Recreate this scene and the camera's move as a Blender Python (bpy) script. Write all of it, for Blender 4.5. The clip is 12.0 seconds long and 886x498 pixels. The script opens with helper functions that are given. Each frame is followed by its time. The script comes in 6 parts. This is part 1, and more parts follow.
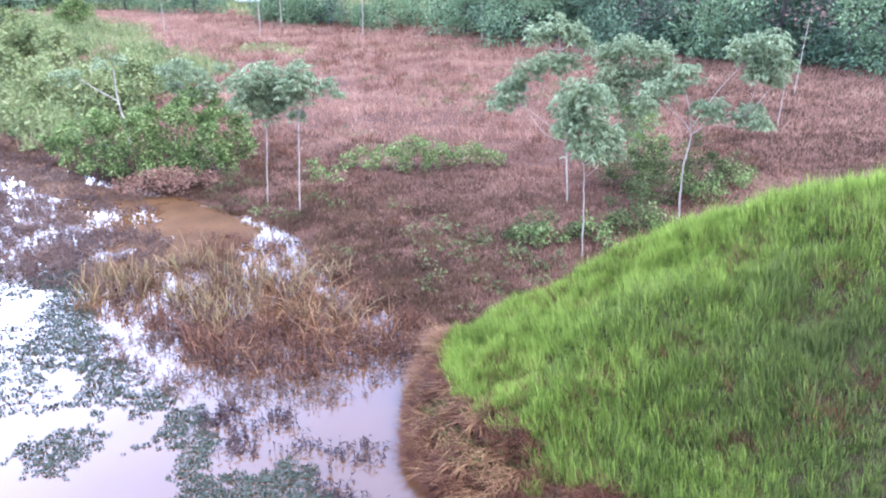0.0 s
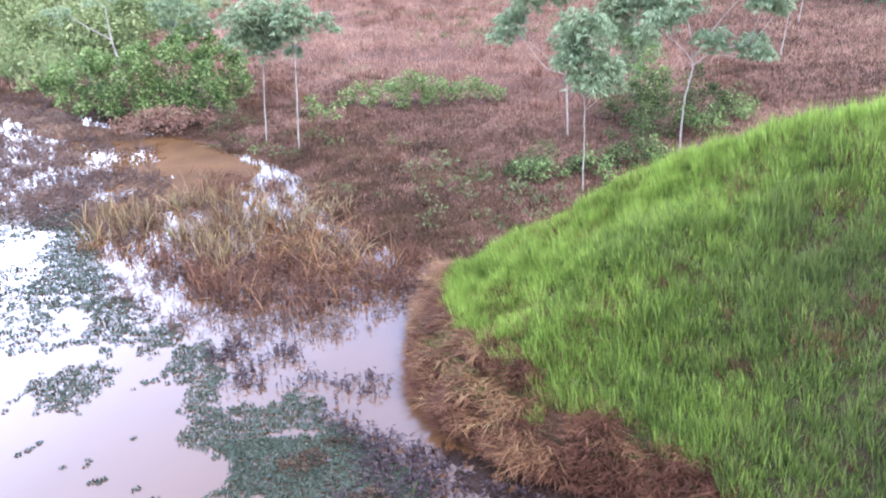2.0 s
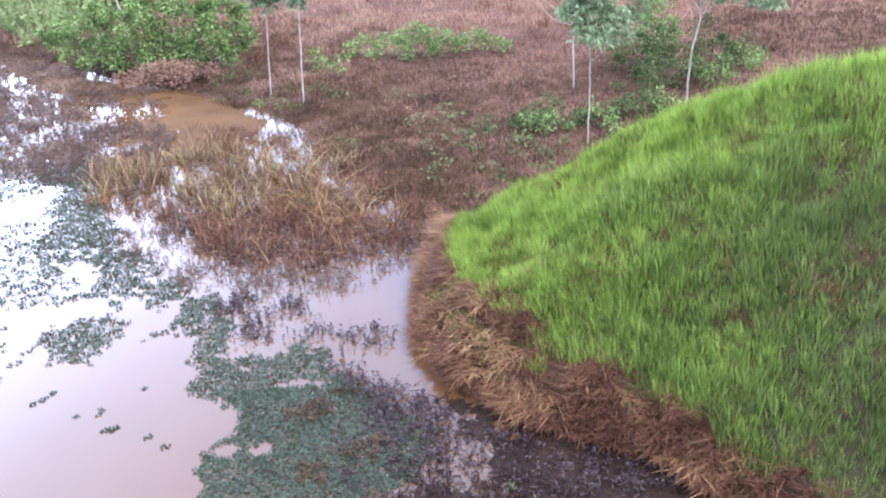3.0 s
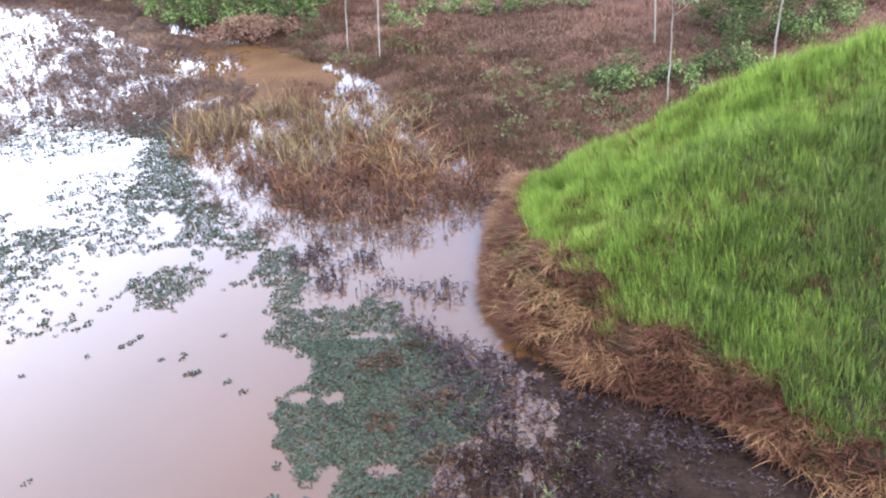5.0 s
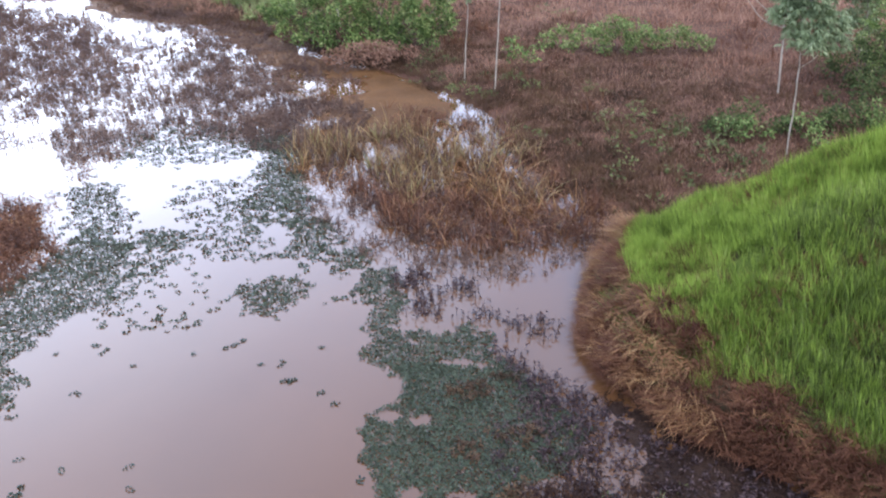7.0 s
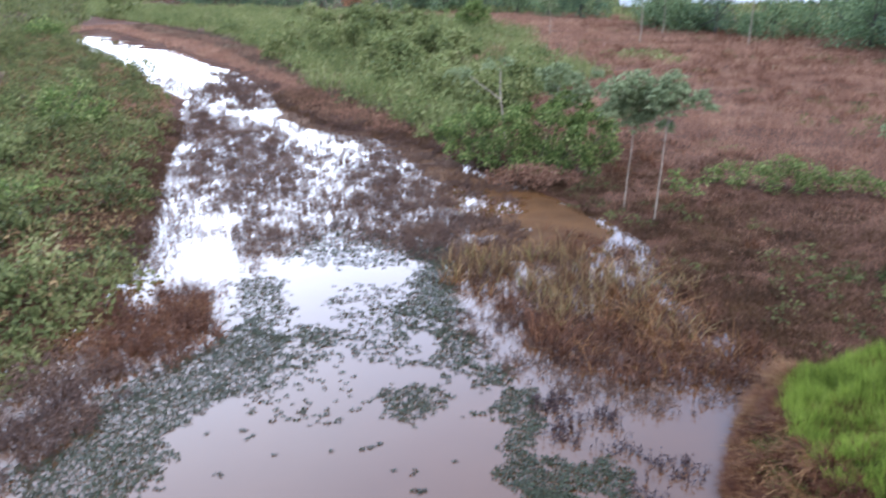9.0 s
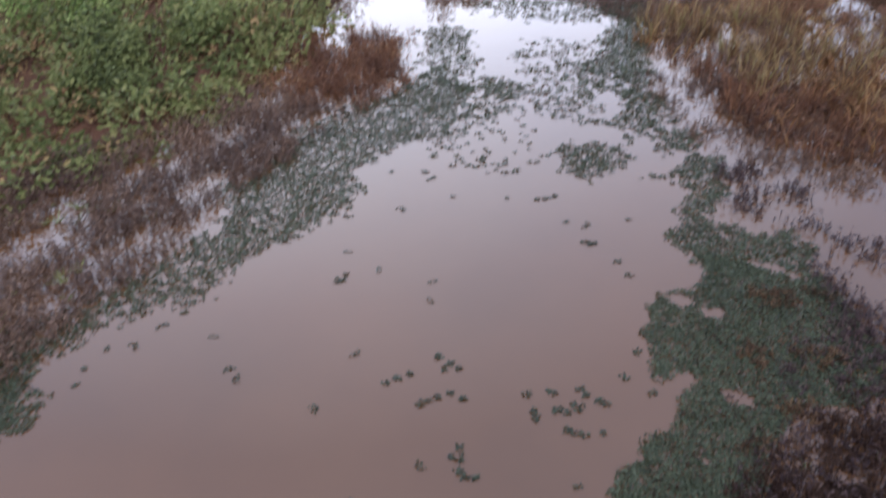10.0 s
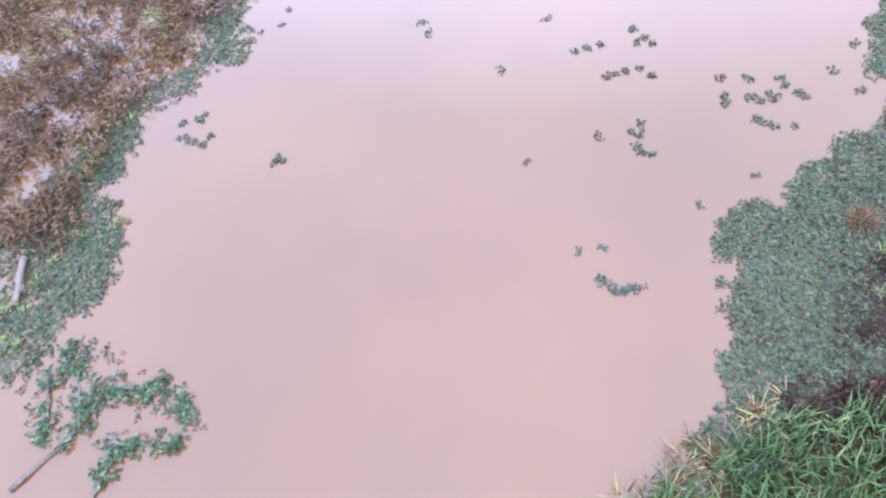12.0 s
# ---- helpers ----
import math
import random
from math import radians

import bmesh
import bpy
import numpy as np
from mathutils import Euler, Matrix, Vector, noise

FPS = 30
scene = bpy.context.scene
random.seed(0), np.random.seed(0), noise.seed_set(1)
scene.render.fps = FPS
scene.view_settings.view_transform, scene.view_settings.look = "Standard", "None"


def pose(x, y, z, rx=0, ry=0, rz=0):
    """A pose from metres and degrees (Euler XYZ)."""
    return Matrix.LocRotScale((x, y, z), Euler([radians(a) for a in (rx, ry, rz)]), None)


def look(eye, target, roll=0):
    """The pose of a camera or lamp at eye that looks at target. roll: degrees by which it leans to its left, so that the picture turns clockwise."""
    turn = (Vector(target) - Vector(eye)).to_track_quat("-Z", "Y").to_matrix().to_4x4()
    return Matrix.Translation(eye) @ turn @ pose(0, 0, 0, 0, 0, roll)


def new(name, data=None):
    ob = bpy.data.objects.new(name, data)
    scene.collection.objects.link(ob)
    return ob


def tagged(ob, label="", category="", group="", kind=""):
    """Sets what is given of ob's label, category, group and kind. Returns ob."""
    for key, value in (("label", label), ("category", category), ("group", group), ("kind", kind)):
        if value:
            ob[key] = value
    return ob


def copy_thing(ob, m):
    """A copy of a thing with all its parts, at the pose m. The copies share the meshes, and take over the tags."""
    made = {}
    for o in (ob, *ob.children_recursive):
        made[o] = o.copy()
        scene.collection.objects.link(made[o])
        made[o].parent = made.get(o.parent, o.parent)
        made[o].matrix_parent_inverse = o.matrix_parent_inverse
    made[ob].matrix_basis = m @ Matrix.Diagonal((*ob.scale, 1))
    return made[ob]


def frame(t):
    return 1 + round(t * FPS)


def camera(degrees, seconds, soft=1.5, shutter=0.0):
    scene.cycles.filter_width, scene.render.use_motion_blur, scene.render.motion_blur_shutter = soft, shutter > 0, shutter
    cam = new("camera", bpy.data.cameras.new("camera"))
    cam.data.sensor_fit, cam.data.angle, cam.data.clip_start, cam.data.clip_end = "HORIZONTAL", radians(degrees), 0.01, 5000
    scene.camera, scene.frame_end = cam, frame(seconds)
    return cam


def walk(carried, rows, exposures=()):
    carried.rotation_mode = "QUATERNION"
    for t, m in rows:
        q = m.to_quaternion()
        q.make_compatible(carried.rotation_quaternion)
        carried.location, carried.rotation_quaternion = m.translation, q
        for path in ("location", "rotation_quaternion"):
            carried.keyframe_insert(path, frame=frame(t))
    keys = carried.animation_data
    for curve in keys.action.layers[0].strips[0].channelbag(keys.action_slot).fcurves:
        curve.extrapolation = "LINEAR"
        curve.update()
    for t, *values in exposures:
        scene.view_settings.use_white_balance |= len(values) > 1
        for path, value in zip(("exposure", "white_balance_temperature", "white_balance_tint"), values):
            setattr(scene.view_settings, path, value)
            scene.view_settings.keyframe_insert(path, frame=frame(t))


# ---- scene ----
# ---------------------------------------------------------------- camera
cam = camera(57.77, 12.0, soft=2.0, shutter=0.35)
PATH = [
    (0.0, 0.000, 0.000, 7.000, -0.00, -20.49, 1.04),
    (0.5, -0.011, 0.051, 6.990, -0.13, -20.76, 1.33),
    (1.0, -0.009, 0.041, 6.976, -0.16, -21.64, 1.55),
    (1.5, -0.036, 0.038, 6.940, -0.23, -23.16, 1.67),
    (2.0, -0.017, -0.065, 6.948, -0.29, -24.86, 1.78),
    (2.5, 0.029, -0.142, 6.965, -0.18, -26.56, 1.96),
    (4.5, 0.072, -0.170, 7.011, 3.30, -30.97, 3.22),
    (5.0, 0.072, -0.198, 7.039, 5.28, -31.05, 3.59),
    (5.5, 0.078, -0.240, 7.059, 7.37, -30.82, 3.79),
    (6.0, 0.074, -0.302, 7.093, 9.53, -30.37, 3.58),
    (6.5, 0.066, -0.316, 7.096, 11.74, -29.68, 3.17),
    (7.0, 0.047, -0.315, 7.111, 13.91, -28.43, 2.49),
    (7.2, 0.040, -0.325, 7.120, 14.65, -27.14, 1.93),
    (8.8, 0.060, -0.340, 7.122, 23.55, -18.52, 1.59),
    (9.0, 0.059, -0.404, 7.157, 25.82, -19.62, 1.55),
    (9.5, 0.006, -0.429, 7.060, 33.00, -25.80, 2.51),
    (10.0, 0.112, -0.497, 6.895, 39.18, -35.39, 3.47),
    (10.5, 0.164, -0.490, 6.897, 42.51, -45.24, 3.95),
    (11.0, 0.185, -0.551, 6.908, 48.50, -52.42, 7.73),
    (11.5, 0.219, -0.558, 6.876, 49.46, -56.12, 7.79),
    (12.0, 0.160, -0.611, 6.987, 52.21, -57.48, 8.47),
]
EXPOSURES = [
    (0.0, 1.88, 5250, 17), (2.5, 1.84, 5500, 11), (4.5, 1.72, 5750, 7), (5.5, 1.49, 5850, 7), (6.5, 1.05, 5900, 8), (7.0, 0.97, 5850, 9), (8.8, 0.82, 5800, 9), (9.0, 0.76, 5800, 9), (9.5, 0.52, 6050, 11), (10.0, 0.38, 6250, 10),
    (10.5, 0.98, 6600, 10), (11.0, 1.48, 6700, 9), (11.5, 1.97, 5650, 8), (12.0, 2.2, 5480, 7),
]
walk(cam, [(t, pose(x, y, z, 90 + pitch, roll, yaw)) for t, x, y, z, yaw, pitch, roll in PATH], EXPOSURES)

# ---------------------------------------------------------------- sky and sun (bright overcast evening)
SUN_EL, SUN_AZ = 50.0, 235.0     # degrees; azimuth counted from +y towards -x
world = bpy.data.worlds.new("world")
scene.world = world
world.use_nodes = True
wn, wl = world.node_tree.nodes, world.node_tree.links
wn.clear()
w_out = wn.new("ShaderNodeOutputWorld")
w_sky = wn.new("ShaderNodeTexSky")
w_sky.sky_type = "NISHITA"
w_sky.sun_disc = False
w_sky.sun_elevation = radians(SUN_EL)
w_sky.sun_rotation = radians(-SUN_AZ)
w_sky.dust_density = 3.0
w_bg = wn.new("ShaderNodeBackground")
w_bg.inputs["Strength"].default_value = 0.06
w_cloud = wn.new("ShaderNodeBackground")
w_cloud.inputs["Strength"].default_value = 3.2
w_add = wn.new("ShaderNodeAddShader")
# cloud deck: pale lilac grey, softly mottled
w_tc = wn.new("ShaderNodeTexCoord")
w_noise = wn.new("ShaderNodeTexNoise")
w_noise.inputs["Scale"].default_value = 2.2
w_noise.inputs["Detail"].default_value = 5
w_ramp = wn.new("ShaderNodeValToRGB")
w_ramp.color_ramp.elements[0].position, w_ramp.color_ramp.elements[0].color = 0.3, (0.78, 0.84, 0.98, 1)
w_ramp.color_ramp.elements[1].position, w_ramp.color_ramp.elements[1].color = 0.75, (0.95, 0.98, 1.06, 1)
wl.new(w_tc.outputs["Generated"], w_noise.inputs["Vector"])
wl.new(w_noise.outputs["Fac"], w_ramp.inputs["Fac"])
# brighter band low over the horizon, greyer lilac overhead
w_sep = wn.new("ShaderNodeSeparateXYZ")
w_band = wn.new("ShaderNodeValToRGB")
for el, (p, col) in zip([*w_band.color_ramp.elements, w_band.color_ramp.elements.new(0.5)], [(0.0, (1.25, 1.25, 1.28, 1)), (0.86, (0.10, 0.10, 0.11, 1)), (0.43, (0.84, 0.88, 0.96, 1))]):
    el.position, el.color = p, col
w_mul = wn.new("ShaderNodeMix")
w_mul.data_type, w_mul.blend_type = "RGBA", "MULTIPLY"
w_mul.inputs["Factor"].default_value = 1.0
wl.new(w_tc.outputs["Generated"], w_sep.inputs[0])
wl.new(w_sep.outputs["Z"], w_band.inputs["Fac"])
wl.new(w_ramp.outputs["Color"], w_mul.inputs[6])
wl.new(w_band.outputs["Color"], w_mul.inputs[7])
# the deck thins out, and is brighter, over the channel; bluer and darker over the wood
w_dot = wn.new("ShaderNodeVectorMath")
w_dot.operation = "DOT_PRODUCT"
w_dot.inputs[1].default_value = (-0.75, 0.66, 0.0)
w_side = wn.new("ShaderNodeValToRGB")
side = w_side.color_ramp.elements
while len(side) < 5:
    side.new(0.5)
for el, (p, col) in zip(side, [(0.30, (0.34, 0.39, 0.47, 1)), (0.57, (0.33, 0.39, 0.49, 1)), (0.66, (0.37, 0.42, 0.51, 1)), (0.78, (0.68, 0.70, 0.77, 1)), (0.92, (1.36, 1.32, 1.30, 1))]):
    el.position, el.color = p, col
w_tilt = wn.new("ShaderNodeMix")
w_tilt.data_type, w_tilt.blend_type = "RGBA", "MULTIPLY"
w_tilt.inputs["Factor"].default_value = 1.0
wl.new(w_tc.outputs["Generated"], w_dot.inputs[0])
wl.new(w_dot.outputs["Value"], w_side.inputs["Fac"])
wl.new(w_mul.outputs[2], w_tilt.inputs[6])
wl.new(w_side.outputs["Color"], w_tilt.inputs[7])
wl.new(w_tilt.outputs[2], w_cloud.inputs["Color"])
wl.new(w_sky.outputs["Color"], w_bg.inputs["Color"])
wl.new(w_bg.outputs[0], w_add.inputs[0])
wl.new(w_cloud.outputs[0], w_add.inputs[1])
wl.new(w_add.outputs[0], w_out.inputs["Surface"])

sun = new("sun", bpy.data.lights.new("sun", "SUN"))
sun.data.energy, sun.data.angle, sun.data.color = 0.9, radians(40), (1.0, 0.95, 0.88)
SUN_DIR = Vector((-math.sin(radians(SUN_AZ)) * math.cos(radians(SUN_EL)), math.cos(radians(SUN_AZ)) * math.cos(radians(SUN_EL)), math.sin(radians(SUN_EL))))
sun.matrix_world = look(SUN_DIR * 50, (0, 0, 0))


# ---------------------------------------------------------------- materials
def material(name):
    m = bpy.data.materials.new(name)
    m.use_nodes = True
    m.node_tree.nodes.clear()
    return m, m.node_tree.nodes, m.node_tree.links


def ramp_node(nodes, stops):
    r = nodes.new("ShaderNodeValToRGB")
    e = r.color_ramp.elements
    while len(e) < len(stops):
        e.new(0.5)
    for k, (p, c) in enumerate(stops):
        e[k].position, e[k].color = p, (*c, 1)
    return r


def plant_mat(name, stops, patch=0.6, patch_size=1.2, rough=0.65, thin=0.3, gloss=0.14):
    """Leaves and blades: a colour for each island, drifting in patches, a little light shining through."""
    m, n, l = material(name)
    out = n.new("ShaderNodeOutputMaterial")
    geo = n.new("ShaderNodeNewGeometry")
    noi = n.new("ShaderNodeTexNoise")
    noi.inputs["Scale"].default_value = 1.0 / patch_size
    noi.inputs["Detail"].default_value = 3
    l.new(geo.outputs["Position"], noi.inputs["Vector"])
    spread = n.new("ShaderNodeMapRange")
    spread.inputs["From Min"].default_value, spread.inputs["From Max"].default_value = 0.3, 0.7
    l.new(noi.outputs["Fac"], spread.inputs["Value"])
    mix = n.new("ShaderNodeMix")
    mix.inputs["Factor"].default_value = patch
    l.new(geo.outputs["Random Per Island"], mix.inputs["A"])
    l.new(spread.outputs["Result"], mix.inputs["B"])
    r = ramp_node(n, stops)
    l.new(mix.outputs["Result"], r.inputs["Fac"])
    b = n.new("ShaderNodeBsdfPrincipled")
    b.inputs["Roughness"].default_value = rough
    b.inputs["Specular IOR Level"].default_value = gloss
    l.new(r.outputs["Color"], b.inputs["Base Color"])
    if thin > 0:
        tr = n.new("ShaderNodeBsdfTranslucent")
        l.new(r.outputs["Color"], tr.inputs["Color"])
        ms = n.new("ShaderNodeMixShader")
        ms.inputs["Fac"].default_value = thin
        l.new(b.outputs[0], ms.inputs[1])
        l.new(tr.outputs[0], ms.inputs[2])
        l.new(ms.outputs[0], out.inputs["Surface"])
    else:
        l.new(b.outputs[0], out.inputs["Surface"])
    return m


def soil_mat(name, stops, size=0.8, rough=0.85, bump=0.3, fine=0.06, gloss=0.12):
    """Ground: two scales of noise through a ramp, with fine relief."""
    m, n, l = material(name)
    out = n.new("ShaderNodeOutputMaterial")
    geo = n.new("ShaderNodeNewGeometry")
    big = n.new("ShaderNodeTexNoise")
    big.inputs["Scale"].default_value, big.inputs["Detail"].default_value = 1 / size, 6
    small = n.new("ShaderNodeTexNoise")
    small.inputs["Scale"].default_value, small.inputs["Detail"].default_value = 1 / fine, 4
    l.new(geo.outputs["Position"], big.inputs["Vector"])
    l.new(geo.outputs["Position"], small.inputs["Vector"])
    mix = n.new("ShaderNodeMix")
    mix.inputs["Factor"].default_value = 0.45
    l.new(big.outputs["Fac"], mix.inputs["A"])
    l.new(small.outputs["Fac"], mix.inputs["B"])
    r = ramp_node(n, stops)
    l.new(mix.outputs["Result"], r.inputs["Fac"])
    b = n.new("ShaderNodeBsdfPrincipled")
    b.inputs["Roughness"].default_value = rough
    b.inputs["Specular IOR Level"].default_value = gloss
    l.new(r.outputs["Color"], b.inputs["Base Color"])
    bp = n.new("ShaderNodeBump")
    bp.inputs["Strength"].default_value, bp.inputs["Distance"].default_value = bump, 0.05
    l.new(small.outputs["Fac"], bp.inputs["Height"])
    l.new(bp.outputs["Normal"], b.inputs["Normal"])
    l.new(b.outputs[0], out.inputs["Surface"])
    return m


M_GROUND = soil_mat("red_soil", [(0.30, (0.034, 0.016, 0.010)), (0.5, (0.080, 0.038, 0.023)), (0.7, (0.150, 0.074, 0.044))], size=3.0, gloss=0.03)
M_BANKSOIL = soil_mat("bank_soil", [(0.3, (0.026, 0.018, 0.009)), (0.7, (0.060, 0.040, 0.020))], size=0.8, gloss=0.02)
M_BARK = soil_mat("pale_bark", [(0.35, (0.230, 0.175, 0.125)), (0.65, (0.420, 0.335, 0.245))], size=0.25, fine=0.03, bump=0.5)
M_TWIG = soil_mat("grey_twig", [(0.35, (0.084, 0.060, 0.048)), (0.65, (0.168, 0.126, 0.096))], size=0.2, fine=0.03)
M_DARKBARK = soil_mat("dark_bark", [(0.35, (0.042, 0.033, 0.027)), (0.65, (0.096, 0.075, 0.060))], size=0.25, fine=0.04)

M_GRASS = plant_mat("lush_grass", [(0.0, (0.066, 0.082, 0.018)), (0.25, (0.130, 0.168, 0.027)), (0.55, (0.225, 0.285, 0.042)), (0.85, (0.330, 0.390, 0.072)), (1.0, (0.370, 0.330, 0.130))], patch=0.4, patch_size=0.7, thin=0.55)
M_DULLGRASS = plant_mat("dull_grass", [(0.0, (0.046, 0.052, 0.018)), (0.3, (0.092, 0.110, 0.027)), (0.65, (0.150, 0.176, 0.042)), (0.9, (0.215, 0.228, 0.068)), (1.0, (0.290, 0.220, 0.115))], patch=0.4, patch_size=0.8, thin=0.5)
M_DRY = plant_mat("dry_overhang", [(0.0, (0.036, 0.013, 0.008)), (0.35, (0.086, 0.033, 0.017)), (0.65, (0.142, 0.058, 0.029)), (0.9, (0.220, 0.100, 0.046)), (1.0, (0.280, 0.150, 0.068))], patch=0.5, patch_size=0.5, thin=0.25)
M_STRAW = plant_mat("straw", [(0.0, (0.080, 0.031, 0.013)), (0.4, (0.170, 0.074, 0.030)), (0.75, (0.280, 0.145, 0.058)), (1.0, (0.390, 0.250, 0.105))], patch=0.3, patch_size=0.35, thin=0.2)
M_SHORE = plant_mat("shore_weed", [(0.0, (0.045, 0.027, 0.018)), (0.45, (0.115, 0.073, 0.048)), (0.8, (0.190, 0.135, 0.088)), (1.0, (0.150, 0.150, 0.060))], patch=0.5, patch_size=3.0, thin=0.15)
M_FIELD = plant_mat("red_stubble", [(0.0, (0.165, 0.086, 0.054)), (0.4, (0.268, 0.137, 0.085)), (0.75, (0.385, 0.205, 0.128)), (1.0, (0.500, 0.360, 0.215))], patch=0.35, patch_size=3.0, thin=0.15)
M_REED = plant_mat("wet_reed", [(0.0, (0.042, 0.021, 0.011)), (0.3, (0.108, 0.053, 0.026)), (0.55, (0.185, 0.102, 0.047)), (0.72, (0.330, 0.220, 0.098)), (0.86, (0.215, 0.185, 0.068)), (1.0, (0.165, 0.190, 0.060))], patch=0.3, patch_size=0.9, thin=0.25)
M_RUSSET = plant_mat("russet_reed", [(0.0, (0.034, 0.016, 0.010)), (0.4, (0.100, 0.043, 0.024)), (0.75, (0.185, 0.082, 0.042)), (0.93, (0.310, 0.175, 0.080)), (1.0, (0.170, 0.150, 0.054))], patch=0.45, patch_size=0.9, thin=0.2)
M_DEAD = plant_mat("drowned_weed", [(0.0, (0.037, 0.023, 0.022)), (0.6, (0.115, 0.065, 0.044)), (1.0, (0.235, 0.139, 0.088))], patch=0.4, patch_size=1.5, thin=0.1)
M_PAD = plant_mat("water_lettuce", [(0.0, (0.019, 0.021, 0.012)), (0.5, (0.037, 0.041, 0.022)), (0.9, (0.068, 0.074, 0.043)), (1.0, (0.080, 0.064, 0.036))], patch=0.2, patch_size=1.0, thin=0.1, rough=0.45, gloss=0.11)
M_WEED = plant_mat("bank_weed", [(0.0, (0.032, 0.034, 0.014)), (0.35, (0.084, 0.094, 0.030)), (0.65, (0.158, 0.160, 0.054)), (0.88, (0.200, 0.170, 0.066)), (1.0, (0.180, 0.115, 0.055))], patch=0.6, patch_size=1.6, thin=0.25)
M_TALL = plant_mat("tall_weed", [(0.0, (0.058, 0.070, 0.026)), (0.45, (0.160, 0.178, 0.057)), (0.8, (0.270, 0.262, 0.100)), (1.0, (0.370, 0.300, 0.160))], patch=0.5, patch_size=3.0, thin=0.3)
M_BUSH = plant_mat("shrub_leaf", [(0.0, (0.033, 0.046, 0.014)), (0.35, (0.098, 0.134, 0.036)), (0.7, (0.200, 0.244, 0.070)), (1.0, (0.420, 0.420, 0.165))], patch=0.3, patch_size=0.5, thin=0.3, gloss=0.08)
# olive scrub leaf, its colour darkened for the shade below the trees
M_UNDER = plant_mat("shaded_scrub_leaf", [(0.0, (0.022, 0.028, 0.010)), (0.45, (0.062, 0.078, 0.025)), (0.8, (0.140, 0.150, 0.050)), (1.0, (0.270, 0.220, 0.100))], patch=0.3, patch_size=0.7, thin=0.3, gloss=0.06)
M_LEAF = plant_mat("palm_leaf", [(0.0, (0.092, 0.112, 0.052)), (0.5, (0.205, 0.236, 0.112)), (1.0, (0.430, 0.448, 0.240))], patch=0.25, patch_size=0.6, thin=0.5, gloss=0.06)
# far wood's leaf green, raised and dulled so distance haze sits in the colour
M_FARLEAF = plant_mat("wood_leaf", [(0.0, (0.036, 0.056, 0.032)), (0.5, (0.084, 0.122, 0.064)), (1.0, (0.175, 0.225, 0.110))], patch=0.5, patch_size=2.5, thin=0.2)
M_BANKGRASS = plant_mat("bank_grass", [(0.0, (0.020, 0.032, 0.012)), (0.45, (0.056, 0.084, 0.030)), (0.85, (0.130, 0.160, 0.060)), (1.0, (0.230, 0.195, 0.090))], patch=0.4, patch_size=0.4, thin=0.3)
M_SODDEN = plant_mat("sodden_weed", [(0.0, (0.026, 0.016, 0.009)), (0.5, (0.074, 0.038, 0.019)), (0.85, (0.140, 0.076, 0.036)), (1.0, (0.165, 0.130, 0.050))], patch=0.5, patch_size=1.2, thin=0.15)
M_MUD = soil_mat("wet_mud", [(0.35, (0.012, 0.006, 0.004)), (0.65, (0.030, 0.016, 0.010))], size=0.5, rough=0.6, bump=0.5, fine=0.05, gloss=0.04)
# a film of water lies on the mud in patches
mud_n, mud_l = M_MUD.node_tree.nodes, M_MUD.node_tree.links
film = mud_n.new("ShaderNodeTexNoise")
film.inputs["Scale"].default_value, film.inputs["Detail"].default_value = 2.4, 5
film_r = mud_n.new("ShaderNodeMapRange")
for key, value in (("From Min", 0.42), ("From Max", 0.60), ("To Min", 0.32), ("To Max", 0.75)):
    film_r.inputs[key].default_value = value
mud_l.new(film.outputs["Fac"], film_r.inputs["Value"])
mud_l.new([q for q in mud_n if q.type == "NEW_GEOMETRY"][0].outputs["Position"], film.inputs["Vector"])
mud_l.new(film_r.outputs["Result"], [q for q in mud_n if q.type == "BSDF_PRINCIPLED"][0].inputs["Roughness"])
M_PURPLE = plant_mat("purple_stem", [(0.0, (0.020, 0.013, 0.014)), (0.6, (0.060, 0.036, 0.034)), (1.0, (0.115, 0.072, 0.058))], patch=0.3, patch_size=0.8, thin=0.1, gloss=0.06)
M_SILT = soil_mat("orange_silt", [(0.3, (0.060, 0.027, 0.010)), (0.55, (0.102, 0.047, 0.017)), (0.75, (0.148, 0.069, 0.025))], size=1.2, rough=0.6, bump=0.2, fine=0.08, gloss=0.04)
M_AFLOAT = plant_mat("floating_leaf", [(0.0, (0.016, 0.024, 0.012)), (0.6, (0.040, 0.056, 0.026)), (1.0, (0.110, 0.140, 0.060))], patch=0.2, thin=0.15)
M_ROT = plant_mat("rotting_weed", [(0.0, (0.011, 0.006, 0.005)), (0.6, (0.034, 0.017, 0.012)), (1.0, (0.078, 0.040, 0.024))], patch=0.4, patch_size=0.5, thin=0.1, gloss=0.04)
M_DRIFT = plant_mat("drifting_leaf", [(0.0, (0.014, 0.017, 0.011)), (1.0, (0.055, 0.062, 0.040))], patch=0.2, thin=0.1)
# light green leaf, lifted paler and greyer: distance haze put into the colour
M_WOODHAZE = plant_mat("hazy_wood_leaf", [(0.0, (0.070, 0.098, 0.045)), (0.5, (0.155, 0.210, 0.092)), (1.0, (0.290, 0.340, 0.165))], patch=0.4, patch_size=2.0, thin=0.25)
M_BLOSSOM = plant_mat("orange_blossom", [(0.0, (0.300, 0.130, 0.060)), (1.0, (0.550, 0.270, 0.150))], patch=0.3, thin=0.25)
M_RUST = plant_mat("rust_leaf", [(0.0, (0.140, 0.064, 0.036)), (1.0, (0.340, 0.185, 0.115))], patch=0.3, thin=0.2)


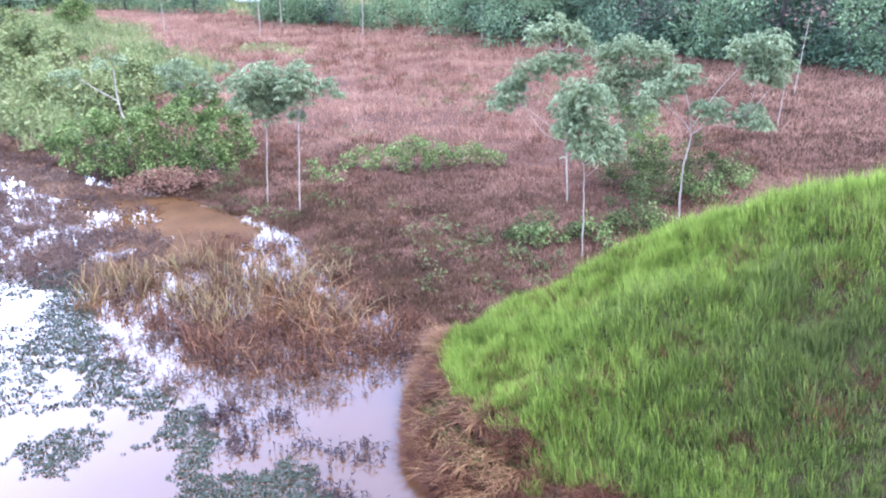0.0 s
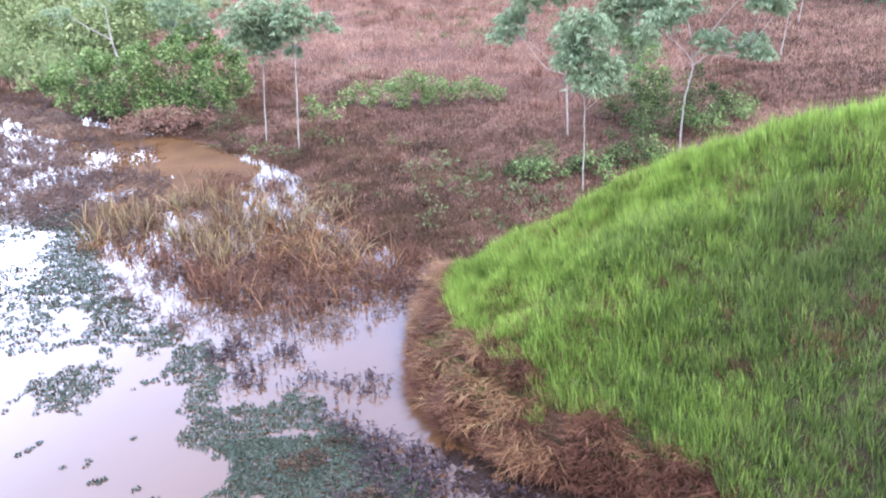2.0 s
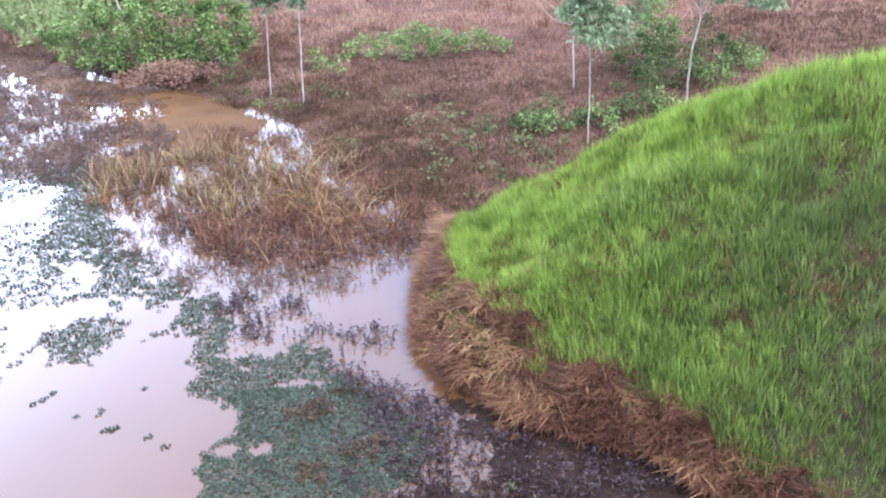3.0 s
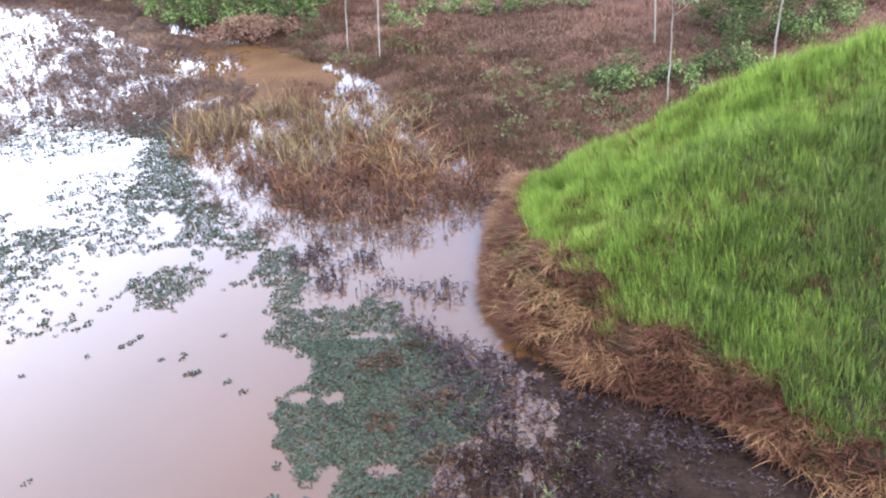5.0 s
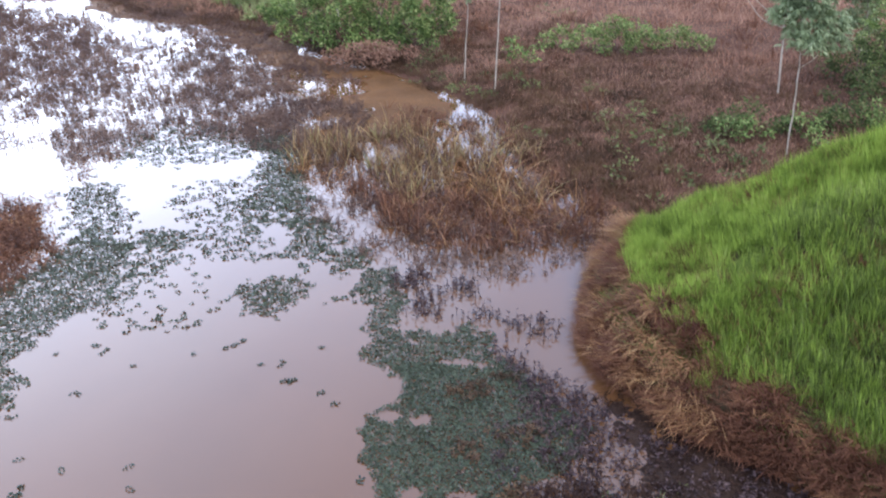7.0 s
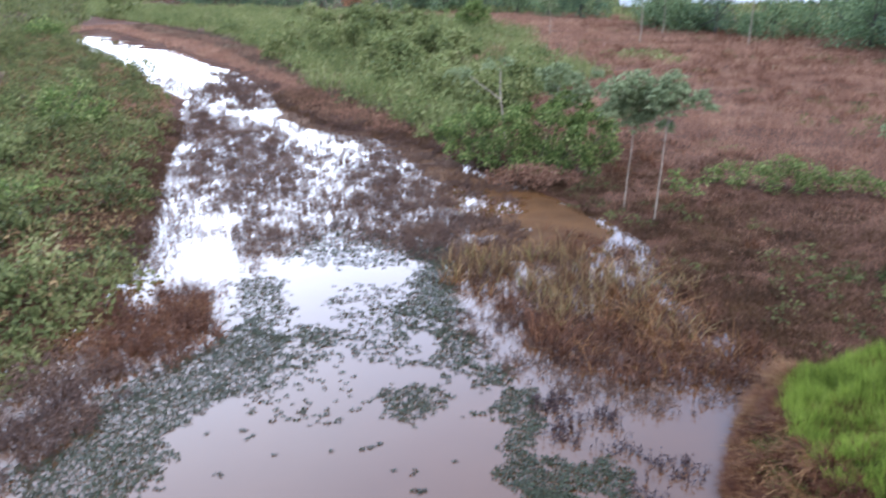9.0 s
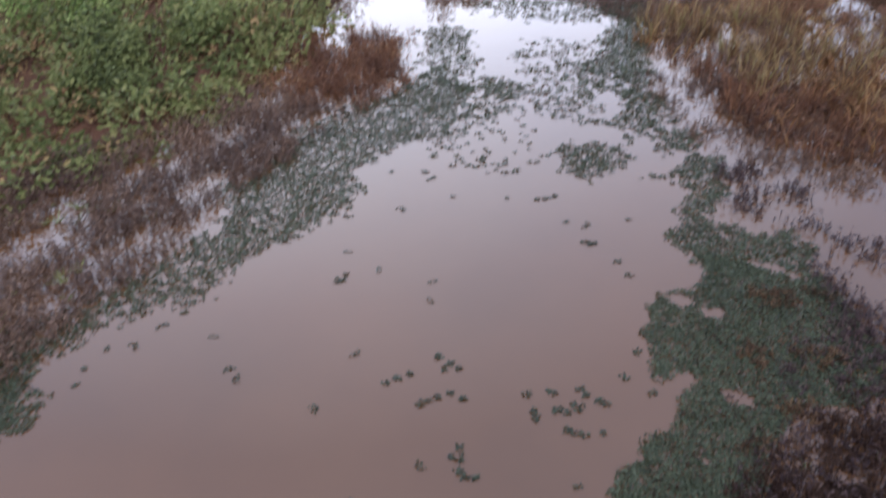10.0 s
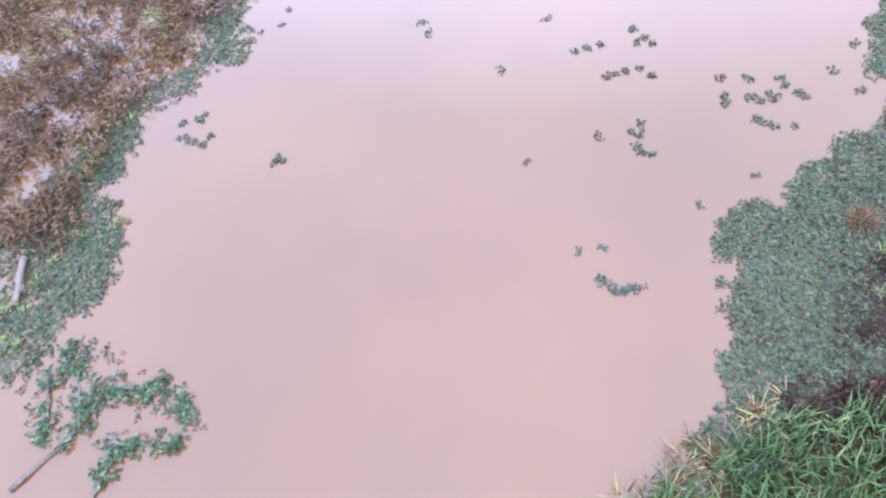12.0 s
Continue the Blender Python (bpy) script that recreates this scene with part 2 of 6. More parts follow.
def water_mat():
    m, n, l = material("muddy_water")
    out = n.new("ShaderNodeOutputMaterial")
    geo = n.new("ShaderNodeNewGeometry")
    noi = n.new("ShaderNodeTexNoise")
    noi.inputs["Scale"].default_value, noi.inputs["Detail"].default_value = 0.35, 4
    l.new(geo.outputs["Position"], noi.inputs["Vector"])
    r = ramp_node(n, [(0.3, (0.079, 0.034, 0.0125)), (0.7, (0.098, 0.042, 0.0155))])
    l.new(noi.outputs["Fac"], r.inputs["Fac"])
    b = n.new("ShaderNodeBsdfPrincipled")
    b.inputs["Roughness"].default_value = 0.03
    b.inputs["IOR"].default_value = 1.5
    l.new(r.outputs["Color"], b.inputs["Base Color"])
    wv = n.new("ShaderNodeTexNoise")
    wv.inputs["Scale"].default_value, wv.inputs["Detail"].default_value = 1.6, 2
    l.new(geo.outputs["Position"], wv.inputs["Vector"])
    bp = n.new("ShaderNodeBump")
    bp.inputs["Strength"].default_value, bp.inputs["Distance"].default_value = 0.05, 0.02
    l.new(wv.outputs["Fac"], bp.inputs["Height"])
    l.new(bp.outputs["Normal"], b.inputs["Normal"])
    l.new(b.outputs[0], out.inputs["Surface"])
    return m


M_WATER = water_mat()


def plain_mat(name, col, rough=0.6, var=0.15, size=0.5):
    lo = tuple(c * (1 - var) for c in col)
    return soil_mat(name, [(0.3, lo), (0.7, col)], size=size, rough=rough, bump=0.05)


# ---------------------------------------------------------------- geometry helpers
def rng(seed):
    return np.random.default_rng(seed)


def mesh_of(name, verts, tris, smooth=False):
    """A mesh from arrays of places and triangles."""
    me = bpy.data.meshes.new(name)
    verts, tris = np.asarray(verts, np.float32).reshape(-1, 3), np.asarray(tris, np.int32).reshape(-1, 3)
    me.vertices.add(len(verts))
    me.vertices.foreach_set("co", verts.ravel())
    me.loops.add(tris.size)
    me.loops.foreach_set("vertex_index", tris.ravel())
    me.polygons.add(len(tris))
    me.polygons.foreach_set("loop_start", np.arange(0, tris.size, 3, dtype=np.int32))
    me.polygons.foreach_set("use_smooth", np.full(len(tris), smooth))
    me.update(calc_edges=True)
    me.validate()
    return me


def joined(*pieces):
    """Several (verts, tris) in one."""
    vs, ts, k = [], [], 0
    for v, t in pieces:
        vs.append(np.asarray(v, float).reshape(-1, 3))
        ts.append(np.asarray(t, int).reshape(-1, 3) + k)
        k += len(vs[-1])
    return np.concatenate(vs), np.concatenate(ts)


def part(name, geom, mat, parent=None, label="", smooth=False):
    ob = new(name, mesh_of(name, *geom, smooth=smooth))
    ob.data.materials.append(mat)
    if parent is not None:
        ob.parent = parent
    if label:
        ob["label"] = label
    return ob


def thing(name, place, label, category, group="", kind=""):
    ob = new(name)
    ob.location = place
    return tagged(ob, label, category, group, kind)


def stuff(name, geom, mat, label, category):
    return tagged(part(name, geom, mat), label, category, kind="stuff")


def hash01(ix, iy, seed):
    h = np.sin(ix * 127.1 + iy * 311.7 + seed * 74.7) * 43758.5453
    return h - np.floor(h)


def vnoise(x, y, size, seed=0):
    """Smooth noise in the plane, 0 to 1."""
    x, y = np.asarray(x) / size, np.asarray(y) / size
    ix, iy = np.floor(x), np.floor(y)
    fx, fy = x - ix, y - iy
    fx, fy = fx * fx * (3 - 2 * fx), fy * fy * (3 - 2 * fy)
    a, b = hash01(ix, iy, seed), hash01(ix + 1, iy, seed)
    c, d = hash01(ix, iy + 1, seed), hash01(ix + 1, iy + 1, seed)
    return (a * (1 - fx) + b * fx) * (1 - fy) + (c * (1 - fx) + d * fx) * fy


def fnoise(x, y, size, seed=0):
    return (vnoise(x, y, size, seed) + 0.5 * vnoise(x, y, size / 2.1, seed + 1) + 0.25 * vnoise(x, y, size / 4.3, seed + 2)) / 1.75


def inside(x, y, poly):
    """Signed distance to a closed outline, positive inside."""
    x, y = np.asarray(x, float), np.asarray(y, float)
    p = np.asarray(poly, float)
    q = np.roll(p, -1, axis=0)
    best, odd = np.full(x.shape, 1e18), np.zeros(x.shape, bool)
    for (ax, ay), (bx, by) in zip(p, q):
        dx, dy = bx - ax, by - ay
        t = np.clip(((x - ax) * dx + (y - ay) * dy) / (dx * dx + dy * dy), 0, 1)
        best = np.minimum(best, (x - ax - t * dx) ** 2 + (y - ay - t * dy) ** 2)
        odd ^= ((ay > y) != (by > y)) & (x < dx * (y - ay) / (dy if dy else 1e-9) + ax)
    d = np.sqrt(best)
    return np.where(odd, d, -d)


def scatter(poly, per_m2, seed, soft=0.4, rag=1.0, rag_size=0.9, keep=None):
    """Random places in an outline, with a ragged edge."""
    p = np.asarray(poly, float)
    lo, hi = p.min(0) - soft, p.max(0) + soft
    r = rng(seed)
    n = int(np.prod(hi - lo) * per_m2)
    x, y = r.uniform(lo[0], hi[0], n), r.uniform(lo[1], hi[1], n)
    d = inside(x, y, p) + rag * (fnoise(x, y, rag_size, seed) - 0.5) * 2 * soft
    ok = d > r.uniform(-0.3, 0.3, n) * soft
    if keep is not None:
        ok &= keep(x, y, r)
    return x[ok], y[ok]


def even(poly, step, seed, soft=0.2, rag_size=0.5, thin=None):
    """Places about one step apart in an outline, thinning out towards its ragged edge."""
    p = np.asarray(poly, float)
    lo, hi = p.min(0) - soft, p.max(0) + soft
    r = rng(seed)
    x, y = np.meshgrid(np.arange(lo[0], hi[0], step), np.arange(lo[1], hi[1], step * 0.87))
    x[1::2] += step / 2
    x, y = x.ravel() + r.normal(0, 0.22 * step, x.size), y.ravel() + r.normal(0, 0.22 * step, x.size)
    d = inside(x, y, p) + (fnoise(x, y, rag_size, seed) - 0.5) * 2 * soft
    ok = d > r.uniform(-0.6, 0.6, len(x)) * soft
    if thin is not None:
        ok &= thin(x, y, r)
    return x[ok], y[ok]


def blades(base, height, width, az, lean, curl, steps=2, face=None):
    """Grass blades: tapered strips that lean and curl towards az. face: the way the blade's flat side looks."""
    n = len(base)
    h, w, az, lean, curl = (np.broadcast_to(np.asarray(a, float), (n,)) for a in (height, width, az, lean, curl))
    face = az + np.pi / 2 if face is None else face
    way = np.stack([np.cos(az), np.sin(az)], -1)
    side = np.stack([np.cos(face), np.sin(face)], -1)
    rows = []
    for k in range(steps + 1):
        t = k / steps
        c = np.empty((n, 3))
        c[:, :2] = base[:, :2] + way * (h * (lean * t + curl * t * t))[:, None]
        c[:, 2] = base[:, 2] + h * (t - 0.42 * curl * t * t)
        if k < steps:
            half = side * (w * 0.5 * (1 - 0.75 * t * t))[:, None]
            a, b = c.copy(), c.copy()
            a[:, :2] += half
            b[:, :2] -= half
            rows += [a, b]
        else:
            rows.append(c)
    m = len(rows)
    v = np.stack(rows, 1).reshape(-1, 3)
    tri = []
    for k in range(steps - 1):
        i = 2 * k
        tri += [(i, i + 1, i + 2), (i + 1, i + 3, i + 2)]
    tri.append((m - 3, m - 2, m - 1))
    t = (np.arange(n)[:, None, None] * m + np.array(tri)[None]).reshape(-1, 3)
    return v, t


def unit(v):
    return v / np.maximum(np.linalg.norm(v, axis=-1, keepdims=True), 1e-9)


def leaves(base, way, length, width, seed, fold=0.25, up=None):
    """Folded pointed leaves: four corners each."""
    n = len(base)
    r = rng(seed)
    way = unit(way)
    ref = r.normal(size=(n, 3)) * 0.5 + (np.array([0, 0, 1.0]) if up is None else up)
    side = unit(np.cross(way, ref))
    nor = np.cross(side, way)
    length, width = (np.broadcast_to(np.asarray(a, float), (n,))[:, None] for a in (length, width))
    mid = base + way * length * 0.45
    v = np.stack([base, mid + side * width * 0.5 + nor * fold * width, base + way * length, mid - side * width * 0.5 + nor * fold * width], 1).reshape(-1, 3)
    t = (np.arange(n)[:, None, None] * 4 + np.array([(0, 1, 2), (0, 2, 3)])[None]).reshape(-1, 3)
    return v, t


def tube(points, radii, sides=8, seed=0, knobbly=0.0):
    p, radii = np.asarray(points, float), np.asarray(radii, float)
    r = rng(seed)
    n = len(p)
    v = []
    for k in range(n):
        d = unit(p[min(k + 1, n - 1)] - p[max(k - 1, 0)])
        a = unit(np.cross(d, (0.3, 1.0, 0.1)))
        b = np.cross(d, a)
        ang = np.arange(sides) * 2 * np.pi / sides
        rad = radii[k] * (1 + knobbly * r.normal(size=sides))
        v.append(p[k] + (np.cos(ang) * rad)[:, None] * a + (np.sin(ang) * rad)[:, None] * b)
    v.append(p[-1:])
    v = np.concatenate(v)
    t = []
    for k in range(n - 1):
        for j in range(sides):
            a, b = k * sides + j, k * sides + (j + 1) % sides
            t += [(a, b, b + sides), (a, b + sides, a + sides)]
    for j in range(sides):
        t.append(((n - 1) * sides + j, (n - 1) * sides + (j + 1) % sides, n * sides))
    return v, np.array(t)


def bent(points, n=12, wob=0.0, seed=0):
    """A smooth line through a few points."""
    p = np.asarray(points, float)
    s = np.linspace(0, len(p) - 1, n)
    k = np.minimum(s.astype(int), len(p) - 2)
    f = (s - k)[:, None]
    a, b = p[k], p[k + 1]
    pre, post = p[np.maximum(k - 1, 0)], p[np.minimum(k + 2, len(p) - 1)]
    q = 0.5 * (2 * a + (b - pre) * f + (2 * pre - 5 * a + 4 * b - post) * f ** 2 + (3 * a - pre - 3 * b + post) * f ** 3)
    if wob:
        q[1:-1] += rng(seed).normal(size=(n - 2, 3)) * wob
    return q


# ---------------------------------------------------------------- the lie of the land
POND = [(-0.9, -9.0), (-0.75, 1.2), (-0.1, 3.6), (0.6, 5.0), (3.4, 6.0), (2.4, 7.2), (0.7, 8.0), (-0.2, 8.9), (-0.65, 10.2), (-0.55, 12.4), (0.3, 13.7),
        (-0.4, 14.2), (-1.7, 15.3), (-2.5, 16.9), (-3.6, 18.9), (-4.5, 20.5), (-5.8, 21.7), (-8.2, 23.6), (-11.1, 25.8), (-14.9, 28.4), (-18.0, 29.8),
        (-22.2, 31.4), (-26.9, 35.0), (-32.8, 41.2), (-40.4, 47.0), (-55.8, 57.4), (-86.0, 76.0), (-84.0, 69.0), (-48.0, 44.6), (-34.4, 35.4), (-26.4, 26.4),
        (-21.3, 20.1), (-17.7, 16.0), (-15.6, 13.4), (-14.4, 10.8), (-13.4, 7.5), (-13.2, 3.0), (-12.5, -1.0), (-10.0, -3.5), (-9.0, -9.0)]
MUD = [(-0.75, 3.3), (0.6, 4.2), (3.8, 5.2), (3.4, 7.0), (2.2, 7.6), (1.0, 8.3), (0.2, 8.8), (-0.4, 8.6), (-0.75, 7.6), (-1.1, 6.8), (-1.35, 6.0), (-1.15, 5.2), (-1.2, 4.4), (-1.0, 3.8)]


def ground_z(x, y):
    x, y = np.asarray(x, float), np.asarray(y, float)
    d = inside(x, y, POND) + (fnoise(x, y, 1.3, 5) - 0.5) * 0.35
    far = np.clip((np.hypot(x, y) - 25) / 80, 0, 1)
    land = np.clip(-d * 0.12, 0, 0.12) + (fnoise(x, y, 4.0, 9) - 0.5) * 0.16 * np.clip(-d, 0, 1) + (fnoise(x, y, 0.7, 12) - 0.5) * 0.07 * np.clip(-d, 0, 1) + far * 0.3
    wet = -np.clip(d * 0.25, 0, 0.6)
    z = np.where(d > 0, wet, land)
    m = np.clip(inside(x, y, MUD) * 1.5 + 0.4, 0, 1)
    z = z * (1 - m) - m * 0.12
    return z


def graded(lo, hi, fine_lo, fine_hi, step, grow=1.12):
    mid = np.arange(fine_lo, fine_hi + step / 2, step)
    out, s, v = [], step, fine_hi
    while v < hi:
        s *= grow
        v += s
        out.append(v)
    left, s, v = [], step, fine_lo
    while v > lo:
        s *= grow
        v -= s
        left.append(v)
    return np.array(left[::-1] + mid.tolist() + out)


def grid_mesh(xs, ys, zf):
    gx, gy = np.meshgrid(xs, ys)
    v = np.stack([gx, gy, zf(gx, gy)], -1).reshape(-1, 3)
    nx, ny = len(xs), len(ys)
    i = (np.arange(ny - 1)[:, None] * nx + np.arange(nx - 1)[None]).reshape(-1)
    t = np.concatenate([np.stack([i, i + 1, i + nx + 1], -1), np.stack([i, i + nx + 1, i + nx], -1)])
    return v, t


g = part("ground", grid_mesh(graded(-1500, 1500, -24, 12, 0.25), graded(-1500, 1500, -6, 32, 0.25), ground_z), M_GROUND, smooth=True)
tagged(g, "reddish brown earth with dead trampled vegetation round the pond", "ground", kind="structure")

WX, WY = graded(-100, 10, -30, 6, 2.0), graded(-30, 90, -8, 40, 2.0)
w = part("water", grid_mesh(WX, WY, lambda a, b: a * 0.0), M_WATER, smooth=True)
tagged(w, "still muddy brown pond water mirroring the pale sky", "water", kind="structure")

MX, MY = np.arange(-1.8, 4.6, 0.04), np.arange(2.8, 9.6, 0.04)


def mud_z(x, y):
    z = 0.026 + (fnoise(x, y, 0.9, 27) - 0.5) * 0.09 + (fnoise(x, y, 0.3, 21) - 0.5) * 0.06 + (fnoise(x, y, 0.1, 22) - 0.5) * 0.025
    z = z - 0.10 * np.clip(-inside(x, y, MUD) * 2.2 + 0.7 + (fnoise(x, y, 0.6, 28) - 0.5), 0, 2)
    z = z - 0.036 * np.clip(0.9 - x, 0, 1) * np.clip(y - 5.2, 0, 1)
    return z


tagged(part("mud", grid_mesh(MX, MY, mud_z), M_MUD, smooth=True), "dark wet mud flat between water and embankment", "mud", kind="structure")

# silt shoal along the inlet's shore, just awash
SILT = [(-27.6, 35.2), (-24.2, 35.6), (-19.0, 33.6), (-15.4, 30.2), (-11.7, 25.7), (-9.9, 24.5), (-7.6, 23.4), (-6.0, 22.0), (-4.9, 20.4), (-5.0, 18.3), (-5.8, 17.6), (-7.0, 16.8), (-8.9, 17.0), (-10.0, 18.8), (-10.8, 22.0), (-12.0, 23.6), (-14.2, 25.8), (-18.2, 29.5), (-22.0, 30.0), (-25.4, 32.2)]


def silt_z(x, y):
    d = inside(x, y, SILT)
    deep = 0.035 * np.clip((-7.6 - x) / 1.6, 0, 1) * np.clip((24.0 - y) / 1.5, 0, 1)
    return np.clip(d * 0.06 - 0.012, -0.3, 0.02) - deep + (fnoise(x, y, 2.2, 37) - 0.5) * 0.05 + (fnoise(x, y, 0.5, 38) - 0.5) * 0.05


tagged(part("mud", grid_mesh(np.arange(-30, -4, 0.15), np.arange(17.5, 37, 0.15), silt_z), M_SILT, smooth=True), "orange-brown wet silt just awash along the inlet", "mud", kind="structure")

# grassy embankment: foot in front, crest, foot behind
FOOT = [(-0.1, 13.4), (-0.5, 12.6), (-0.65, 11.2), (-0.6, 10.0), (-0.2, 8.9), (0.7, 8.0), (2.2, 7.3), (3.2, 6.3), (5.0, 4.6), (8.0, 2.5)]
CREST = [(0.45, 12.8, 0.10), (0.9, 13.1, 0.36), (1.55, 13.3, 0.75), (2.4, 13.4, 1.20), (3.3, 13.2, 1.73), (4.1, 13.0, 2.18), (5.0, 12.6, 2.67), (5.9, 12.2, 3.10), (7.2, 11.2, 3.66), (11.0, 9.0, 4.90)]
BACK = [(0.5, 14.0), (1.5, 14.6), (2.8, 15.2), (4.0, 15.8), (5.0, 16.2), (6.0, 16.6), (7.5, 17.0), (9.0, 17.0), (11.0, 16.5), (16.0, 14.0)]


def mound(s, u):
    """The embankment's surface: s along it, u from 0 at the front foot over 1 at the crest to 2 behind."""
    s, u = np.asarray(s, float), np.asarray(u, float)
    k = np.arange(10) / 9
    f = [np.interp(s, k, [p[i] for p in FOOT]) for i in range(2)]
    c = [np.interp(s, k, [p[i] for p in CREST]) for i in range(3)]
    b = [np.interp(s, k, [p[i] for p in BACK]) for i in range(2)]
    a, q = np.clip(u, 0, 1), np.clip(u - 1, 0, 1)
    x = np.where(u < 1, f[0] + (c[0] - f[0]) * a, c[0] + (b[0] - c[0]) * q)
    y = np.where(u < 1, f[1] + (c[1] - f[1]) * a, c[1] + (b[1] - c[1]) * q)
    z = np.where(u < 1, c[2] * (1 - (1 - a) ** 1.25) + 0.12 * np.clip(a * 12, 0, 1), (c[2] + 0.12) * (1 - q ** 1.3))
    z = z + (fnoise(x, y, 1.1, 31) - 0.5) * 0.5 * np.clip(a * 3, 0, 1) - 0.12 * (u <= 0) - 0.1 * (u >= 2)
    return np.stack([x, y, z], -1)


ss, uu = np.meshgrid(np.linspace(0, 1, 90), np.linspace(0, 2, 70))
mv = mound(ss, uu).reshape(-1, 3)
i = (np.arange(69)[:, None] * 90 + np.arange(89)[None]).reshape(-1)
emb = part("embankment", (mv, np.concatenate([np.stack([i, i + 1, i + 91], -1), np.stack([i, i + 91, i + 90], -1)])), M_BANKSOIL, smooth=True)
tagged(emb, "steep earth embankment under long bright green grass", "embankment", kind="structure")


def on_ground(x, y, sink=0.02):
    return np.stack([x, y, ground_z(x, y) - sink], -1)


def tufts(p, per, height, width, seed, spread=0.07, az=None, lean=(0.0, 0.45), curl=(0.05, 0.6), steps=2):
    """Blades that fan out from tuft to tuft."""
    r = rng(seed)
    n = len(p)
    m = n * per
    a = r.uniform(0, 6.28, m) if az is None else np.repeat(az, per) + r.normal(0, 0.75, m)
    q = np.repeat(p, per, 0)
    rad = spread * np.sqrt(r.uniform(0, 1, m))
    q[:, 0] += np.cos(a) * rad
    q[:, 1] += np.sin(a) * rad
    h = np.repeat(height, per) * r.uniform(0.5, 1.1, m)
    return blades(q, h, r.uniform(0.7, 1.3, m) * width, a, r.uniform(*lean, m), r.uniform(*curl, m), steps=steps, face=r.uniform(0, 6.28, m))


def green_edge(s, p):
    """Where the dry fringe gives way to green, as a share of the way up."""
    return np.interp(s, [0, 0.11, 0.22, 0.33, 0.5, 0.62, 0.78, 1], [0.46, 0.34, 0.25, 0.21, 0.16, 0.10, 0.06, 0.04]) + 0.09 * (fnoise(p[:, 0], p[:, 1], 0.7, 41) - 0.5) * 2


def leaned(az, lean, bias):
    """Leaning with a common drift added: the new azimuth and lean."""
    x, y = np.cos(az) * lean + bias[0], np.sin(az) * lean + bias[1]
    return np.arctan2(y, x), np.hypot(x, y)


def embankment_grass():
    """Small upright tufts crowded over the slope, taller where they grow lush: a bright tone and a duller olive one."""
    r = rng(11)
    n = 24000
    s, u = r.uniform(0, 1, n) ** 0.9, r.uniform(0.0, 1.35, n)
    p = mound(s, u)
    lush = 0.3 * fnoise(p[:, 0], p[:, 1], 0.9, 43) + 0.45 * fnoise(p[:, 0], p[:, 1], 0.22, 45) + 0.25 * r.uniform(0.2, 0.8, n)
    ok = (u > green_edge(s, p)) & (lush > r.uniform(0.22, 0.54, n)) & (p[:, 0] < 9.5)
    p, lush, u_tall = p[ok], lush[ok], u[ok]
    n, per = len(p), 19
    p[:, 2] -= 0.03
    size = np.repeat(np.clip(0.08 + 0.62 * (lush - 0.3), 0.08, 0.34) * r.uniform(0.5, 1.35, n), per)
    m = n * per
    away, a = np.sqrt(r.uniform(0, 1, m)), r.uniform(0, 6.28, m)
    q = np.repeat(p, per, 0)
    q[:, 0] += np.cos(a) * away * (0.02 + 0.2 * size)
    q[:, 1] += np.sin(a) * away * (0.02 + 0.2 * size)
    h = size * (1.25 - 0.5 * away) * r.uniform(0.4, 1.4, m)
    az, lean = leaned(a + r.normal(0, 0.5, m), 0.02 + 0.26 * away * r.uniform(0.1, 1, m), (-0.04, -0.02))
    tall = blades(q, h, r.uniform(0.007, 0.014, m), az, lean, r.uniform(0.0, 0.3, m), steps=2, face=r.uniform(0, 6.28, m))
    n = 34000
    s, u = r.uniform(0, 1, n) ** 0.9, r.uniform(0.0, 1.3, n)
    p = mound(s, u)
    ok = (u > green_edge(s, p)) & (p[:, 0] < 9.5)
    p, u_low = p[ok], u[ok]
    p[:, 2] -= 0.02
    low = tufts(p, 6, r.uniform(0.06, 0.19, len(p)), 0.014, 13, spread=0.08, lean=(0.0, 0.6), curl=(0.0, 0.0), steps=1)
    # young collects the brighter tone, old the duller one
    young, old = [], []
    for (v, t), up, triangles in ((tall, np.repeat(u_tall, per), 3), (low, np.repeat(u_low, 6), 1)):
        root = v[::len(v) // len(up)]
        # share of the duller tone: more to the right and down the slope
        dullness = np.clip((root[:, 0] - 0.8) / 4.5, 0.05, 0.9) * np.clip((1.0 - up) / 0.45, 0.1, 1) + 0.8 * (fnoise(root[:, 0], root[:, 1], 0.8, 52) - 0.5)
        dulled = np.repeat(dullness > r.uniform(0, 1, len(root)), triangles)
        young.append(chosen(v, t[~dulled]))
        old.append(chosen(v, t[dulled]))
    return joined(*young), joined(*old)


def chosen(v, t):
    """The part of a mesh that the triangles t use."""
    used, index = np.unique(t, return_inverse=True)
    return v[used], index.reshape(-1, 3)


def thatch():
    """Short withered undergrowth that shows between the green tufts."""
    r = rng(16)
    n = 9000
    s, u = r.uniform(0, 1, n), r.uniform(0.0, 1.0, n) ** 1.2
    p = mound(s, u)
    ok = (u > green_edge(s, p) - 0.05) & (fnoise(p[:, 0], p[:, 1], 0.6, 48) > r.uniform(0.38, 0.66, n)) & (p[:, 0] < 9.5)
    p = p[ok]
    return tufts(p, 7, r.uniform(0.08, 0.26, len(p)), 0.017, 17, spread=0.06, lean=(0.1, 1.1), curl=(0.0, 0.0), steps=1)


